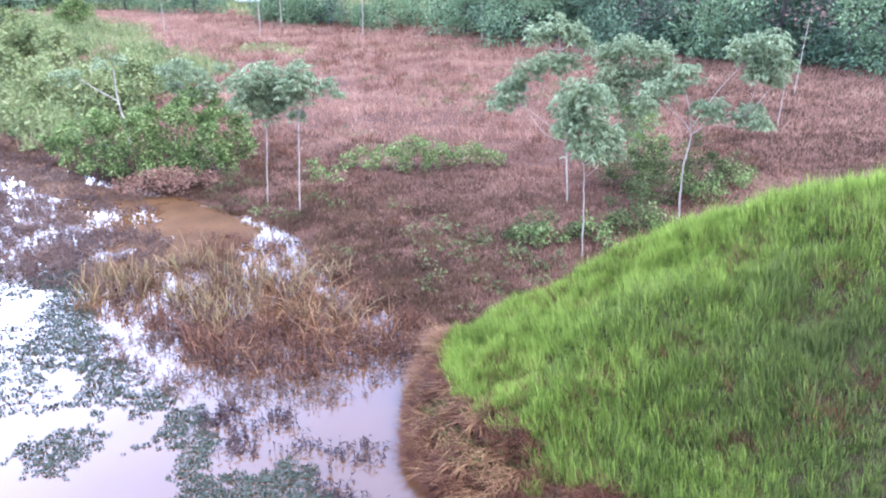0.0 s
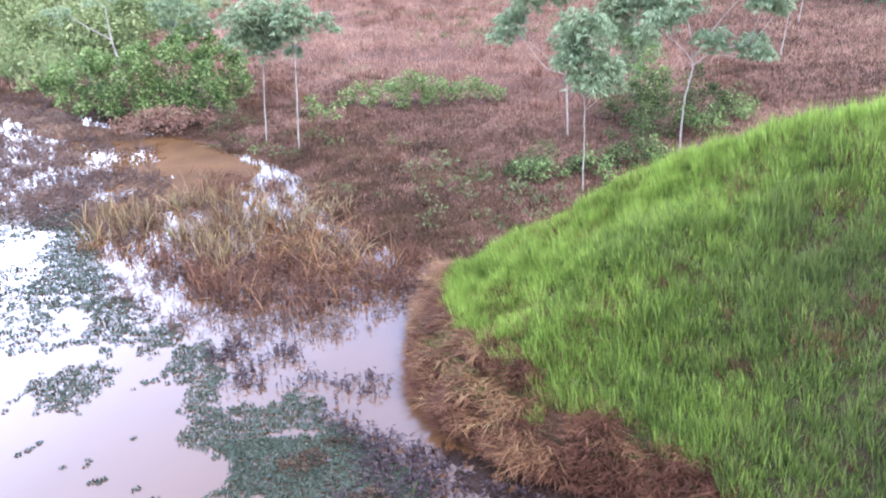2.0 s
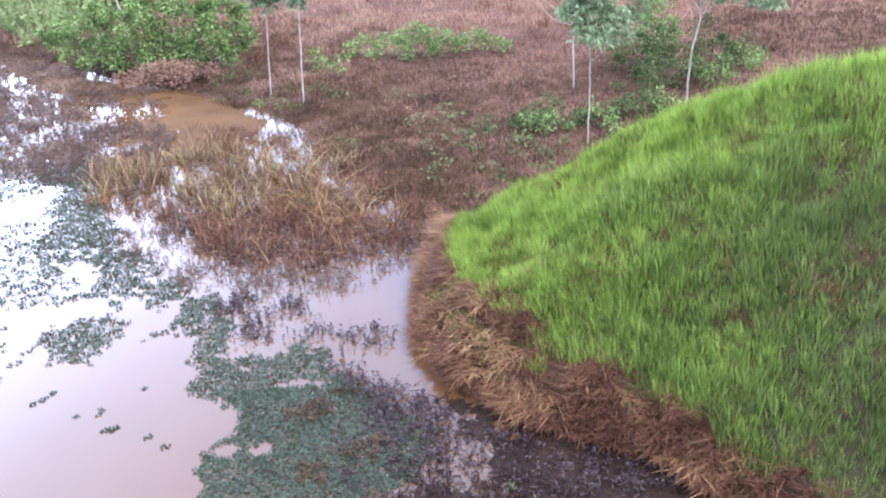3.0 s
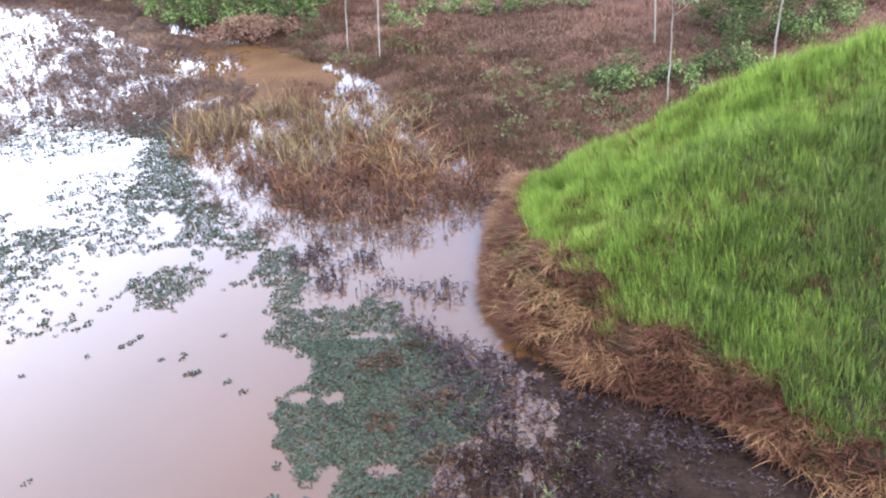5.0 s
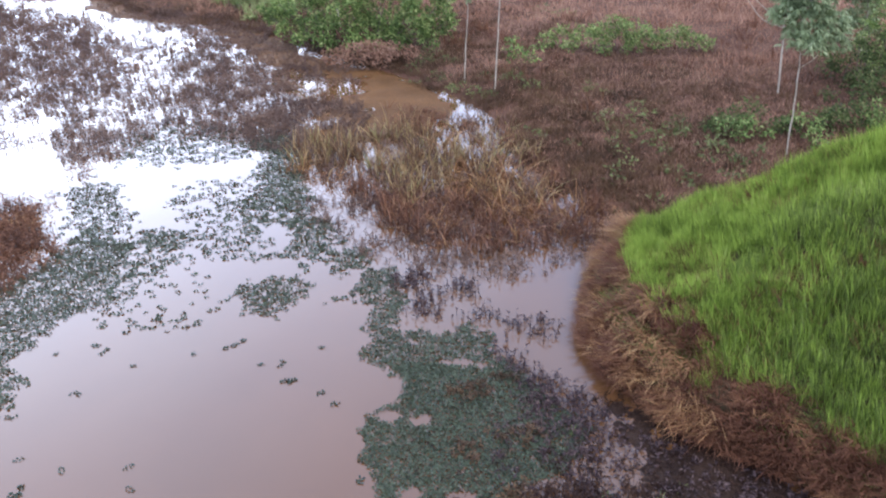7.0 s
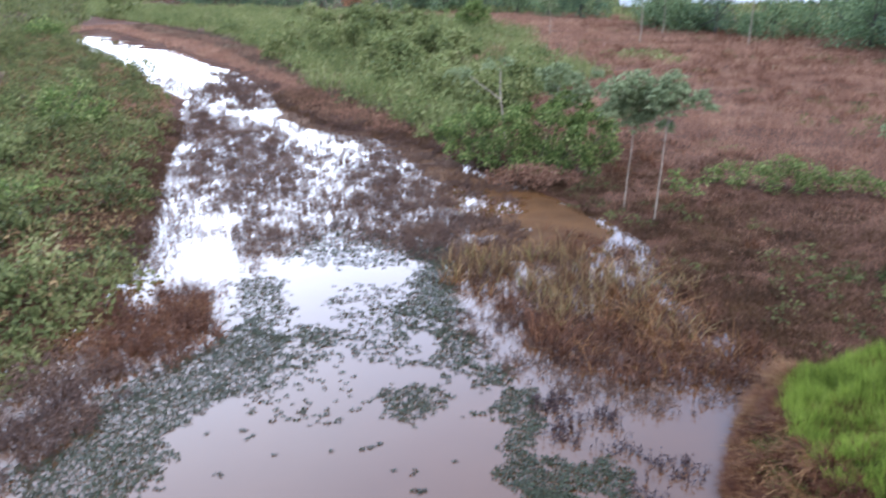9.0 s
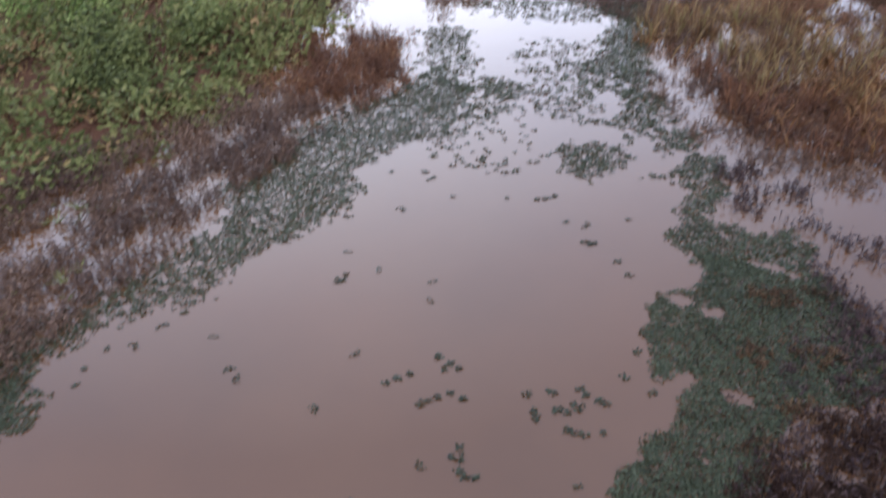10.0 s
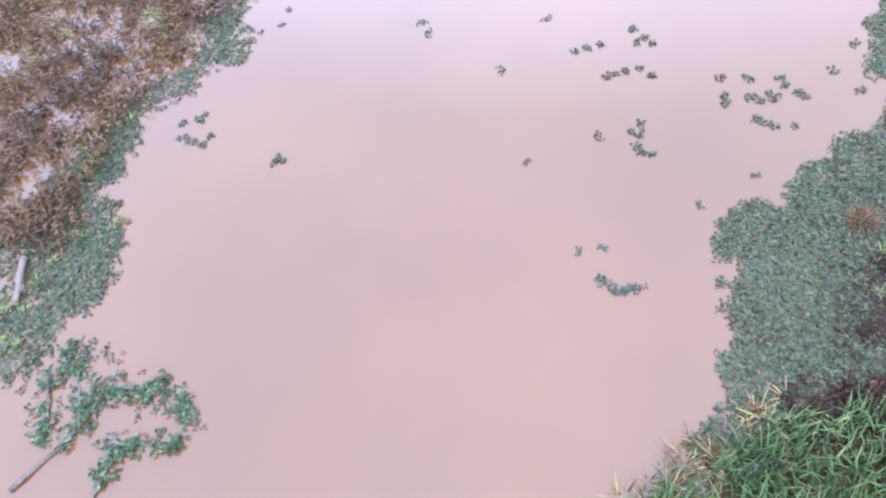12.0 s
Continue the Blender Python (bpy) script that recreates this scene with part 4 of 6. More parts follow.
for k, (x, y, q) in enumerate([(-2.0, 8.4, 0.3), (-1.7, 7.3, 0.35), (-1.5, 8.8, 0.25), (-1.2, 7.6, 0.3), (-1.1, 6.6, 0.35), (-1.25, 5.8, 0.3)]):
    stuff("drowned_weeds", weeds_in_water([(x - q, y - 0.1), (x, y - q * 0.7), (x + q, y), (x + 0.1, y + q * 0.8)], 420, 0.13, 960 + 7 * k, 0.42, 0.3, 0.06, 0.15), M_SODDEN, "small brown clump of rotting weed in the floating mat", "dead weeds")
stuff("drowned_weeds", weeds_in_water(MUD, 420, 0.10, 72, 0.42, 0.3, 0.04), M_ROT, "dark rotting weeds lying in the mud", "dead weeds")


# ---------------------------------------------------------------- floating plants
def rosettes(x, y, size, seed, petals=4):
    """Floating rosettes of broad leaves."""
    r = rng(seed)
    n = len(x)
    size = np.broadcast_to(size, (n,))
    a = r.uniform(0, 6.28, n)[:, None] + np.arange(petals)[None] * 2.4 + r.normal(0, 0.2, (n, petals))
    el = r.uniform(0.0, 0.14, (n, petals))
    way = np.stack([np.cos(a) * np.cos(el), np.sin(a) * np.cos(el), np.sin(el)], -1).reshape(-1, 3)
    base = np.repeat(np.stack([x, y, np.full(n, 0.008)], -1), petals, 0)
    base[:, :2] += way[:, :2] * 0.01
    ln = np.repeat(size, petals) * r.uniform(0.4, 0.62, n * petals)
    return leaves(base, way, ln, ln * 0.75, seed + 1, fold=0.18)


PADS_UPPER = [(-4.66, 11.33), (-4.51, 10.77), (-4.12, 10.2), (-3.98, 9.63), (-3.74, 9.36), (-3.72, 9.13), (-3.92, 8.99), (-3.66, 8.71), (-3.37, 8.62), (-3.1, 8.6), (-2.7, 8.6), (-1.87, 8.9), (-1.28, 8.55), (-1.05, 8.6), (-1.62, 9.16), (-1.92, 9.39), (-2.02, 9.8), (-2.4, 10.0), (-2.61, 9.72), (-3.32, 9.62), (-3.63, 10.03), (-3.64, 10.73), (-4.11, 11.63)]
PADS_RIGHT = [(-3.34, 8.76), (-3.01, 8.45), (-2.92, 7.98), (-3.29, 7.62), (-3.29, 7.33), (-3.09, 7.06), (-3.06, 6.81), (-2.87, 6.62), (-2.65, 6.17), (-2.45, 6.15), (-2.17, 6.43), (-2.25, 6.13), (-2.19, 5.83), (-2.09, 5.53), (-2.24, 5.3), (-2.07, 4.97), (-1.0, 4.9), (-0.98, 5.42), (-1.15, 5.8), (-1.1, 6.41), (-0.92, 6.83), (-0.52, 7.05), (-0.3, 7.9), (-1.45, 8.95), (-2.3, 9.05), (-2.95, 8.88)]
PADS_NEAR = [(-2.07, 5.0), (-2.24, 4.68), (-2.23, 4.39), (-2.09, 4.17), (-2.37, 3.98), (-2.39, 3.61), (-2.29, 3.42), (-2.09, 3.29), (-1.93, 3.39), (-1.79, 3.18), (-1.91, 3.05), (-1.76, 3.08), (-1.69, 2.88), (-1.4, 2.71), (-1.46, 2.48), (-1.34, 2.28), (-1.07, 2.26), (-0.95, 1.7), (-0.75, 1.7), (-0.2, 2.9), (-0.15, 3.6), (-0.5, 4.0), (-0.9, 4.35), (-0.92, 5.0)]
# gaps of open water in the mat: centre, half-length, half-width
MAT_GAPS = [(-3.0, 7.65, 0.17, 0.11), (-2.58, 7.68, 0.16, 0.14), (-1.74, 6.38, 0.18, 0.14), (-2.26, 8.97, 0.38, 0.12), (-2.35, 6.33, 0.14, 0.12), (-0.3, 7.1, 0.3, 0.22), (-1.3, 9.1, 0.25, 0.12)]
PADS_LEFT = [(-9.33, 11.55), (-9.04, 10.6), (-8.46, 9.66), (-9.02, 9.1), (-8.98, 8.6), (-9.18, 7.75), (-8.54, 7.33), (-8.5, 6.0), (-8.61, 4.82), (-8.43, 4.36), (-8.25, 3.64), (-8.74, 3.52), (-8.7, 3.03), (-9.15, 2.36), (-9.17, 1.81), (-8.79, 1.46), (-8.39, 1.4), (-8.19, 0.82), (-9.3, 1.2), (-10.12, 1.82), (-9.8, 2.48), (-9.73, 3.14), (-9.63, 4.03), (-9.77, 4.65), (-9.75, 5.63), (-10.64, 6.1), (-10.42, 6.94), (-11.2, 8.31), (-11.1, 9.38), (-10.85, 10.09), (-10.74, 10.96), (-10.6, 12.0)]
PADS_LEFT_NEAR = [(-8.8, 1.66), (-8.77, 1.1), (-8.18, 1.3), (-8.29, 0.84), (-8.06, 0.38), (-8.2, 0.12), (-8.3, -0.25), (-7.91, -0.51), (-7.57, -0.91), (-7.56, -1.38), (-7.11, -1.49), (-6.62, -1.42), (-6.27, -1.58), (-6.09, -1.8), (-6.2, -2.23), (-5.99, -2.39), (-6.43, -2.89), (-6.66, -2.53), (-7.67, -2.08), (-8.29, -1.53), (-8.59, -0.93), (-8.7, 0.03), (-8.62, 0.67), (-9.27, 1.38)]
CLUTTER_LEFT = [(-8.51, -0.07), (-7.6, -0.87), (-7.54, -1.22), (-6.98, -1.05), (-6.21, -1.49), (-6.11, -1.77), (-6.14, -2.23), (-5.76, -2.59), (-5.88, -3.09), (-7.71, -2.42), (-7.94, -1.95), (-8.19, -1.38), (-8.55, -0.62)]
BRANCH_LITTER = [(-6.0, -2.49), (-5.59, -1.96), (-5.03, -1.91), (-4.5, -1.53), (-4.03, -1.58), (-4.67, -2.13), (-4.58, -2.22), (-4.01, -1.88), (-4.47, -2.56), (-5.03, -2.55), (-5.23, -3.04), (-5.91, -2.98)]
PATCH_ISLE = [(-6.61, 10.02), (-6.49, 10.5), (-6.35, 10.89), (-5.88, 10.87), (-5.38, 10.76), (-5.4, 10.34), (-5.59, 9.86), (-5.98, 9.79), (-6.38, 9.92)]
PATCH_TAIL = [(-5.37, 10.51), (-4.67, 10.61), (-4.32, 10.9), (-4.16, 10.48), (-4.65, 10.31), (-5.16, 10.28)]
PATCH_WEST = [(-9.65, 12.0), (-9.29, 12.3), (-8.87, 12.32), (-8.27, 12.13), (-8.19, 11.47), (-8.13, 10.98), (-8.4, 10.62), (-8.66, 10.27), (-9.11, 10.96), (-9.33, 11.55)]
PATCH_REEDS = [(-9.78, 17.28), (-8.66, 17.72), (-7.76, 16.3), (-7.22, 14.97), (-6.32, 13.08), (-6.75, 12.85), (-7.44, 12.91), (-8.23, 13.86), (-8.39, 15.24), (-8.74, 16.54)]
PATCH_FRONT = [(-6.43, 12.21), (-6.39, 12.91), (-5.92, 12.97), (-5.33, 12.16), (-4.77, 11.91), (-4.5, 11.35), (-5.15, 11.47), (-5.75, 11.31), (-6.47, 11.68)]
LOOSE_MID = [(-9.53, 13.33), (-10.0, 14.28), (-8.8, 14.88), (-7.92, 13.82), (-6.9, 12.3), (-6.5, 11.7), (-7.6, 11.2), (-8.43, 12.5)]
LOOSE_FAR = [(-13.22, 16.94), (-12.58, 18.29), (-11.07, 18.31), (-9.06, 18.56), (-8.12, 16.57), (-9.44, 16.04), (-10.68, 15.34), (-12.4, 15.31)]
LOOSE_WEST = [(-12.6, 13.54), (-12.3, 14.48), (-10.76, 13.53), (-9.33, 11.55), (-10.41, 11.09), (-11.4, 12.2)]
LOOSE_NEAR = [(-8.71, 9.34), (-7.8, 10.87), (-6.85, 10.13), (-6.59, 9.34), (-7.06, 9.04), (-8.05, 8.8)]


def pads(poly, step, seed, gap, size=0.10, rag_size=0.5, soft=0.2, holes=()):
    """Rosettes side by side in an outline, with chinks and gaps of open water."""
    x, y = even(poly, step, seed, soft, rag_size, lambda a, b, q: 0.5 * fnoise(a, b, 0.7, seed + 3) + 0.5 * q.uniform(0, 1, len(a)) > gap)
    for hx, hy, ha, hb in holes:
        ok = ((x - hx) / ha) ** 2 + ((y - hy) / hb) ** 2 > 1 + 2.6 * (fnoise(x, y, 0.11, seed) - 0.5)
        x, y = x[ok], y[ok]
    return rosettes(x, y, rng(seed + 9).uniform(0.65, 1.3, len(x)) * size, seed + 5)


stuff("floating_mat", joined(pads(PADS_RIGHT, 0.042, 81, 0.24, 0.078, 0.3, 0.09, MAT_GAPS), pads(PADS_NEAR, 0.038, 82, 0.22, 0.076, 0.3, 0.09)), M_PAD, "dense grey-green mat of floating water lettuce beside the mud", "water plants")
stuff("floating_mat", pads(PADS_UPPER, 0.058, 84, 0.30, 0.088, 0.4, 0.14, MAT_GAPS), M_PAD, "ragged upper end of the water lettuce mat", "water plants")
stuff("floating_mat", joined(pads(PADS_LEFT, 0.070, 83, 0.30, 0.095, 0.4, 0.25), pads(PADS_LEFT_NEAR, 0.055, 86, 0.33, 0.08, 0.4, 0.14), pads(CLUTTER_LEFT, 0.06, 93, 0.42, 0.10, 0.3, 0.1)), M_PAD, "grey-green band of floating water lettuce along the bank", "water plants")
stuff("floating_mat", pads(PATCH_ISLE, 0.072, 88, 0.30, 0.10, 0.4, 0.25), M_PAD, "small island of water lettuce on open water", "water plants")
for k, (outline, step, gap) in enumerate([(PATCH_TAIL, 0.09, 0.42), (PATCH_WEST, 0.08, 0.36), (PATCH_REEDS, 0.078, 0.30), (PATCH_FRONT, 0.075, 0.32), (LOOSE_MID, 0.11, 0.47), (LOOSE_FAR, 0.105, 0.42), (LOOSE_WEST, 0.10, 0.38), (LOOSE_NEAR, 0.15, 0.58)]):
    stuff("floating_mat", pads(outline, step, 850 + 11 * k, gap, 0.115, 0.5, 0.35), M_PAD, ("loose drift of water lettuce on open water", "thick drift of water lettuce beside the reeds")[k in (2, 3)], "water plants")
stuff("floating_leaves", pads(BRANCH_LITTER, 0.06, 94, 0.58, 0.07, 0.25, 0.1), M_DRIFT, "dark green leaves afloat round the broken branches", "leaves")

# small rafts of a few rosettes, and single ones, adrift on the open water
RAFTS = [[(-5.17, 4.22), (-5.13, 4.38), (-5.03, 4.49)], [(-4.92, 4.92), (-4.73, 4.83), (-4.58, 4.92), (-4.71, 4.92)], [(-4.57, 4.21), (-4.55, 4.27), (-4.53, 4.39), (-4.46, 4.52), (-4.26, 4.58)], [(-3.68, 5.05), (-3.46, 4.87), (-3.35, 4.82)],
         [(-3.44, 5.23), (-3.26, 5.03), (-3.13, 5.07), (-3.16, 5.22), (-3.21, 5.48), (-3.12, 5.43), (-3.07, 5.21)], [(-2.96, 5.45), (-2.87, 5.46)], [(-3.01, 4.84), (-2.92, 4.88), (-2.84, 4.92)], [(-3.85, 3.96), (-3.81, 3.81), (-3.71, 3.84), (-3.64, 3.68), (-3.51, 3.69), (-3.42, 3.71)]]
RAFTS += [[(-2.69, 2.24), (-2.62, 2.25), (-2.53, 2.27), (-2.44, 2.33), (-2.4, 2.4), (-2.35, 2.45)], [(-7.11, 5.29), (-7.06, 5.36), (-7.12, 5.48)], [(-4.71, 8.12), (-4.64, 8.11), (-4.59, 8.16)], [(-6.35, 0.62), (-6.34, 0.67), (-6.29, 0.69)],
          [(-7.72, 0.07), (-7.64, 0.24), (-7.66, 0.36), (-7.6, 0.28)], [(-7.53, -0.06), (-7.34, 0.02), (-7.2, 0.09), (-7.28, 0.23), (-7.42, -0.01)], [(-8.03, 8.39), (-7.8, 8.33), (-7.82, 8.21)], [(-5.98, 8.71), (-5.89, 8.82), (-5.79, 8.91)]]
SINGLES = [(-2.63, 3.6), (-2.51, 4.28), (-3.07, 2.32), (-2.93, 2.52), (-4.28, 2.7), (-4.03, 3.49), (-5.81, 4.35), (-5.54, 3.41), (-6.94, 3.25), (-6.74, 3.17), (-7.59, 3.5), (-5.73, 5.74), (-5.98, 6.07), (-6.79, 5.83), (-7.47, 5.9), (-4.08, 7.95), (-3.83, 7.74), (-2.98, 6.41), (-2.87, 5.95), (-2.5, 5.93),
           (-4.5, 8.99), (-5.23, 8.39), (-6.38, 8.46), (-7.15, 8.02), (-8.56, 8.06), (-7.6, 7.26), (-8.18, 6.6), (-4.92, 8.48), (-8.33, 2.78), (-8.38, 3.23), (-8.58, 2.51), (-8.49, 2.13), (-8.31, 1.89), (-2.66, 5.05)]
for k, raft in enumerate(RAFTS):
    q = np.array(raft)
    mid = q.mean(0)
    r0 = rng(240 + k)
    q = np.repeat(q - mid, 3, 0) + r0.normal(0, 0.022, (3 * len(raft), 2))
    part("leaves", rosettes(q[:, 0], q[:, 1], r0.uniform(0.07, 0.10, len(q)), 330 + k), M_DRIFT, thing("floating_plant", (*mid, 0), "small raft of grey-green water lettuce adrift on brown water", "water plant", "drifting water plants"))
single = None
for k, (x, y) in enumerate(SINGLES):
    if k % 5 == 0:
        r0 = rng(200 + k)
        q = r0.normal(0, 0.025, (2 + k % 2, 2)) * (1.5, 0.8)
        single = thing("floating_plant", (x, y, 0), "small single water lettuce drifting on brown water", "water plant", "drifting water plants")
        part("leaves", rosettes(q[:, 0], q[:, 1], 0.08, 300 + k), M_DRIFT, single)
        continue
    copy_thing(single, pose(x, y, 0, 0, 0, k * 77))


# ---------------------------------------------------------------- leafy bank vegetation
def leafy(poly, per_m2, h, seed, leaf=0.14, per=26, gap=0.35, spread=0.35, size=1.6):
    """Leafy weeds: small mounds of leaves that lie over one another."""
    r = rng(seed)
    x, y = scatter(poly, per_m2, seed, soft=0.7, keep=lambda a, b, q: fnoise(a, b, size, seed + 3) > q.uniform(gap - 0.15, gap + 0.15, len(a)))
    n = len(x)
    z = ground_z(x, y)
    hh = h * r.uniform(0.5, 1.2, n) * np.clip(2.2 * fnoise(x, y, 1.8, seed + 4) - 0.3, 0.15, 2)
    c = r.normal(size=(n, per, 3))
    c = unit(c) * (r.uniform(0.45, 1, (n, per, 1)) ** 0.5)
    c[..., 2] = np.abs(c[..., 2])
    wide = (spread * r.uniform(0.7, 1.3, n))
    pos = np.stack([x, y, z], -1)[:, None] + c * np.stack([wide, wide, hh], -1)[:, None]
    way = unit(c * (1, 1, 0.1) + r.normal(size=c.shape) * 0.5)
    return leaves(pos.reshape(-1, 3), way.reshape(-1, 3), leaf * r.uniform(0.6, 1.4, n * per), leaf * 0.55, seed + 6, up=(c + (0, 0, 0.35)).reshape(-1, 3))


LEFT_BANK = [(-13.2, 3.0), (-13.1, 7.5), (-14.3, 10.7), (-15.7, 13.4), (-18.1, 16.0), (-21.8, 20.0), (-27.0, 26.0), (-35.3, 34.8), (-48.0, 45.0), (-86.0, 69.0), (-100.0, 78.0), (-80.0, 44.0), (-45.0, 16.0), (-26.0, 2.0), (-18.0, -3.0)]
stuff("bank_weeds", joined(leafy(LEFT_BANK, 1.5, 0.9, 91, 0.16, 70, 0.42, 0.5, size=0.9), leafy(LEFT_BANK, 0.5, 1.2, 191, 0.19, 100, 0.46, 0.75, size=1.6)), M_WEED, "low green and olive leafy weeds covering the far bank", "weeds")
stuff("dry_weeds", joined(reeds(LEFT_BANK, 10, 0.9, 94, 0.5, (0.2, 0.9)), leafy(LEFT_BANK, 3.2, 0.6, 97, 0.16, 24, 0.5)), M_REED, "withered brown weeds between green ones on the bank", "dead weeds")
stuff("bank_weeds", leafy(LEFT_NEAR, 5, 0.2, 169, 0.10, 16, 0.45, 0.16, size=0.7), M_WEED, "yellowish green weeds rotting in the shallows", "weeds")
FRINGE_WEEDS = [(-9.2, 1.2), (-8.6, 0.0), (-7.6, -2.4), (-9.0, -5.0), (-14.0, -4.0), (-14.2, 6.0), (-13.6, 9.0), (-12.6, 8.6), (-11.0, 6.0), (-10.4, 3.4)]
stuff("bank_weeds", joined(leafy(FRINGE_WEEDS, 4.5, 0.26, 93, 0.11, 16, 0.45, 0.2), leafy([(-13.0, 3.0), (-12.6, 7.5), (-13.6, 10.6), (-15.0, 12.6), (-19.0, 9.0), (-17.0, 1.0)], 5.0, 0.7, 193, 0.15, 30, 0.36, 0.3, size=0.9)), M_WEED, "sparse yellowish green weeds among drowned brown stems", "weeds")
TALL_WEEDS = [(-14.2, 29.2), (-13.5, 34.0), (-14.5, 41.0), (-13.0, 50.0), (-21.0, 60.0), (-29.0, 78.0), (-44.0, 92.0), (-90.0, 112.0), (-150.0, 130.0), (-112.0, 98.0), (-80.0, 81.0), (-57.0, 67.0), (-38.0, 50.6), (-30.0, 41.4), (-24.6, 36.9), (-19.7, 34.0), (-16.0, 30.4)]


def tall_weeds():
    r = rng(95)
    x, y = scatter(TALL_WEEDS, 27, 95, soft=1.0, rag_size=3, keep=lambda a, b, q: fnoise(a, b, 3.0, 98) > q.uniform(0.2, 0.55, len(a)))
    n = len(x)
    b = on_ground(x, y)
    h = 1.1 * r.uniform(0.4, 1.2, n) * np.clip(3.2 * fnoise(x, y, 1.7, 99) - 0.8, 0.15, 2)
    return blades(b, h, r.uniform(0.035, 0.08, n), r.uniform(0, 6.28, n), r.uniform(0, 0.7, n), 0.0, steps=1, face=r.uniform(0, 6.28, n))


stuff("tall_weeds", joined(tall_weeds(), leafy(TALL_WEEDS, 2.2, 1.1, 96, 0.22, 30, 0.46, 0.6, size=3), leafy(TALL_WEEDS, 0.14, 1.6, 196, 0.26, 120, 0.50, 1.1, size=5)), M_TALL, "tall yellow-green grass and weeds beyond the channel", "weeds")
FAR_LEFT = [(-80.0, 66.0), (-112.0, 98.0), (-150.0, 130.0), (-150.0, 165.0), (-260.0, 230.0), (-330.0, 210.0), (-190.0, 105.0), (-100.0, 60.0)]


def far_weeds():
    r = rng(105)
    x, y = scatter(FAR_LEFT, 2.2, 105, soft=2.0, rag_size=6)
    n = len(x)
    return blades(on_ground(x, y), 1.3 * r.uniform(0.4, 1.2, n) * np.clip(2.4 * fnoise(x, y, 5.0, 99) - 0.4, 0.2, 2), r.uniform(0.15, 0.3, n), r.uniform(0, 6.28, n), r.uniform(0, 0.4, n), r.uniform(0.1, 0.9, n), steps=2, face=r.uniform(0, 6.28, n))


stuff("tall_weeds", far_weeds(), M_WEED, "dull green weeds on the flat land far up the channel", "weeds")
NEAR_BANK = [(-0.75, -2.0), (-0.9, 1.2), (-0.65, 2.2), (-0.35, 2.9), (0.5, 3.4), (3.0, 4.2), (4.0, 3.0), (3.0, -2.0)]


def near_grass():
    r = rng(101)
    x, y = scatter(NEAR_BANK, 1150, 101, soft=0.25, rag_size=0.6, keep=lambda a, b, q: fnoise(a, b, 0.5, 104) > q.uniform(0.15, 0.5, len(a)))
    n = len(x)
    b = on_ground(x, y)
    return blades(b, r.uniform(0.18, 0.42, n), r.uniform(0.014, 0.027, n), r.uniform(0, 6.28, n), r.uniform(0, 0.3, n), r.uniform(0.1, 0.6, n), steps=2, face=r.uniform(0, 6.28, n))


FRINGE = [(-1.05, 0.6), (-1.05, 1.6), (-0.95, 2.3), (-0.7, 2.7), (-0.6, 2.3), (-0.7, 1.4), (-0.72, 0.6)]
fx, fy = scatter(FRINGE, 90, 107, soft=0.15, rag_size=0.4)
stuff("dry_grass", tufts(np.stack([fx, fy, np.full(len(fx), 0.0)], -1), 9, rng(108).uniform(0.08, 0.22, len(fx)), 0.014, 109, spread=0.05, lean=(0.2, 0.9), curl=(0.2, 0.9)), M_REED, "brownish sedge fringe at the near bank's waterline", "dry grass")
stuff("bank_grass", near_grass(), M_BANKGRASS, "long green grass on the near bank at the water's edge", "grass")


# ---------------------------------------------------------------- trees with fingered leaves
def fingered(sites, out, seed, size=0.2):
    """Hand-shaped leaves: seven leaflets that spread from each site and hang at their tips."""
    r = rng(seed)
    n, m = len(sites), 7
    out = unit(out)
    side = unit(np.cross(out, (0, 0, 1.0)) + 1e-4)
    fan = np.linspace(-1.9, 1.9, m)[None, :, None] + r.normal(0, 0.15, (n, m, 1))
    droop = np.array([0, 0, -1.0]) * r.uniform(0.3, 1.4, (n, 1, 1))
    way = np.cos(fan) * out[:, None] + np.sin(fan) * side[:, None] + droop + r.normal(0, 0.1, (n, m, 3))
    base = np.repeat(sites[:, None], m, 1)
    ln = size * r.uniform(0.7, 1.25, n * m)
    return leaves(base.reshape(-1, 3), way.reshape(-1, 3), ln, ln * 0.24, seed + 1, fold=-0.10)


def crown_sites(lobes, per, seed):
    """Leaf places on umbrella-shaped lobes: thick on top, open below."""
    r = rng(seed)
    pos, out = [], []
    for lx, ly, lz, rad in lobes:
        n = max(6, int(0.52 * per * rad * rad / 0.2))
        c = unit(r.normal(size=(n, 3)) + (0, 0, 0.35))
        c[:, 2] = np.where(c[:, 2] < -0.35, -c[:, 2], c[:, 2])
        pos.append(np.array([lx, ly, lz]) + c * rad * r.uniform(0.4, 1.1, (n, 1)))
        out.append(c * (1, 1, 0.35) + r.normal(size=(n, 3)) * 0.25)
    return np.concatenate(pos), np.concatenate(out)


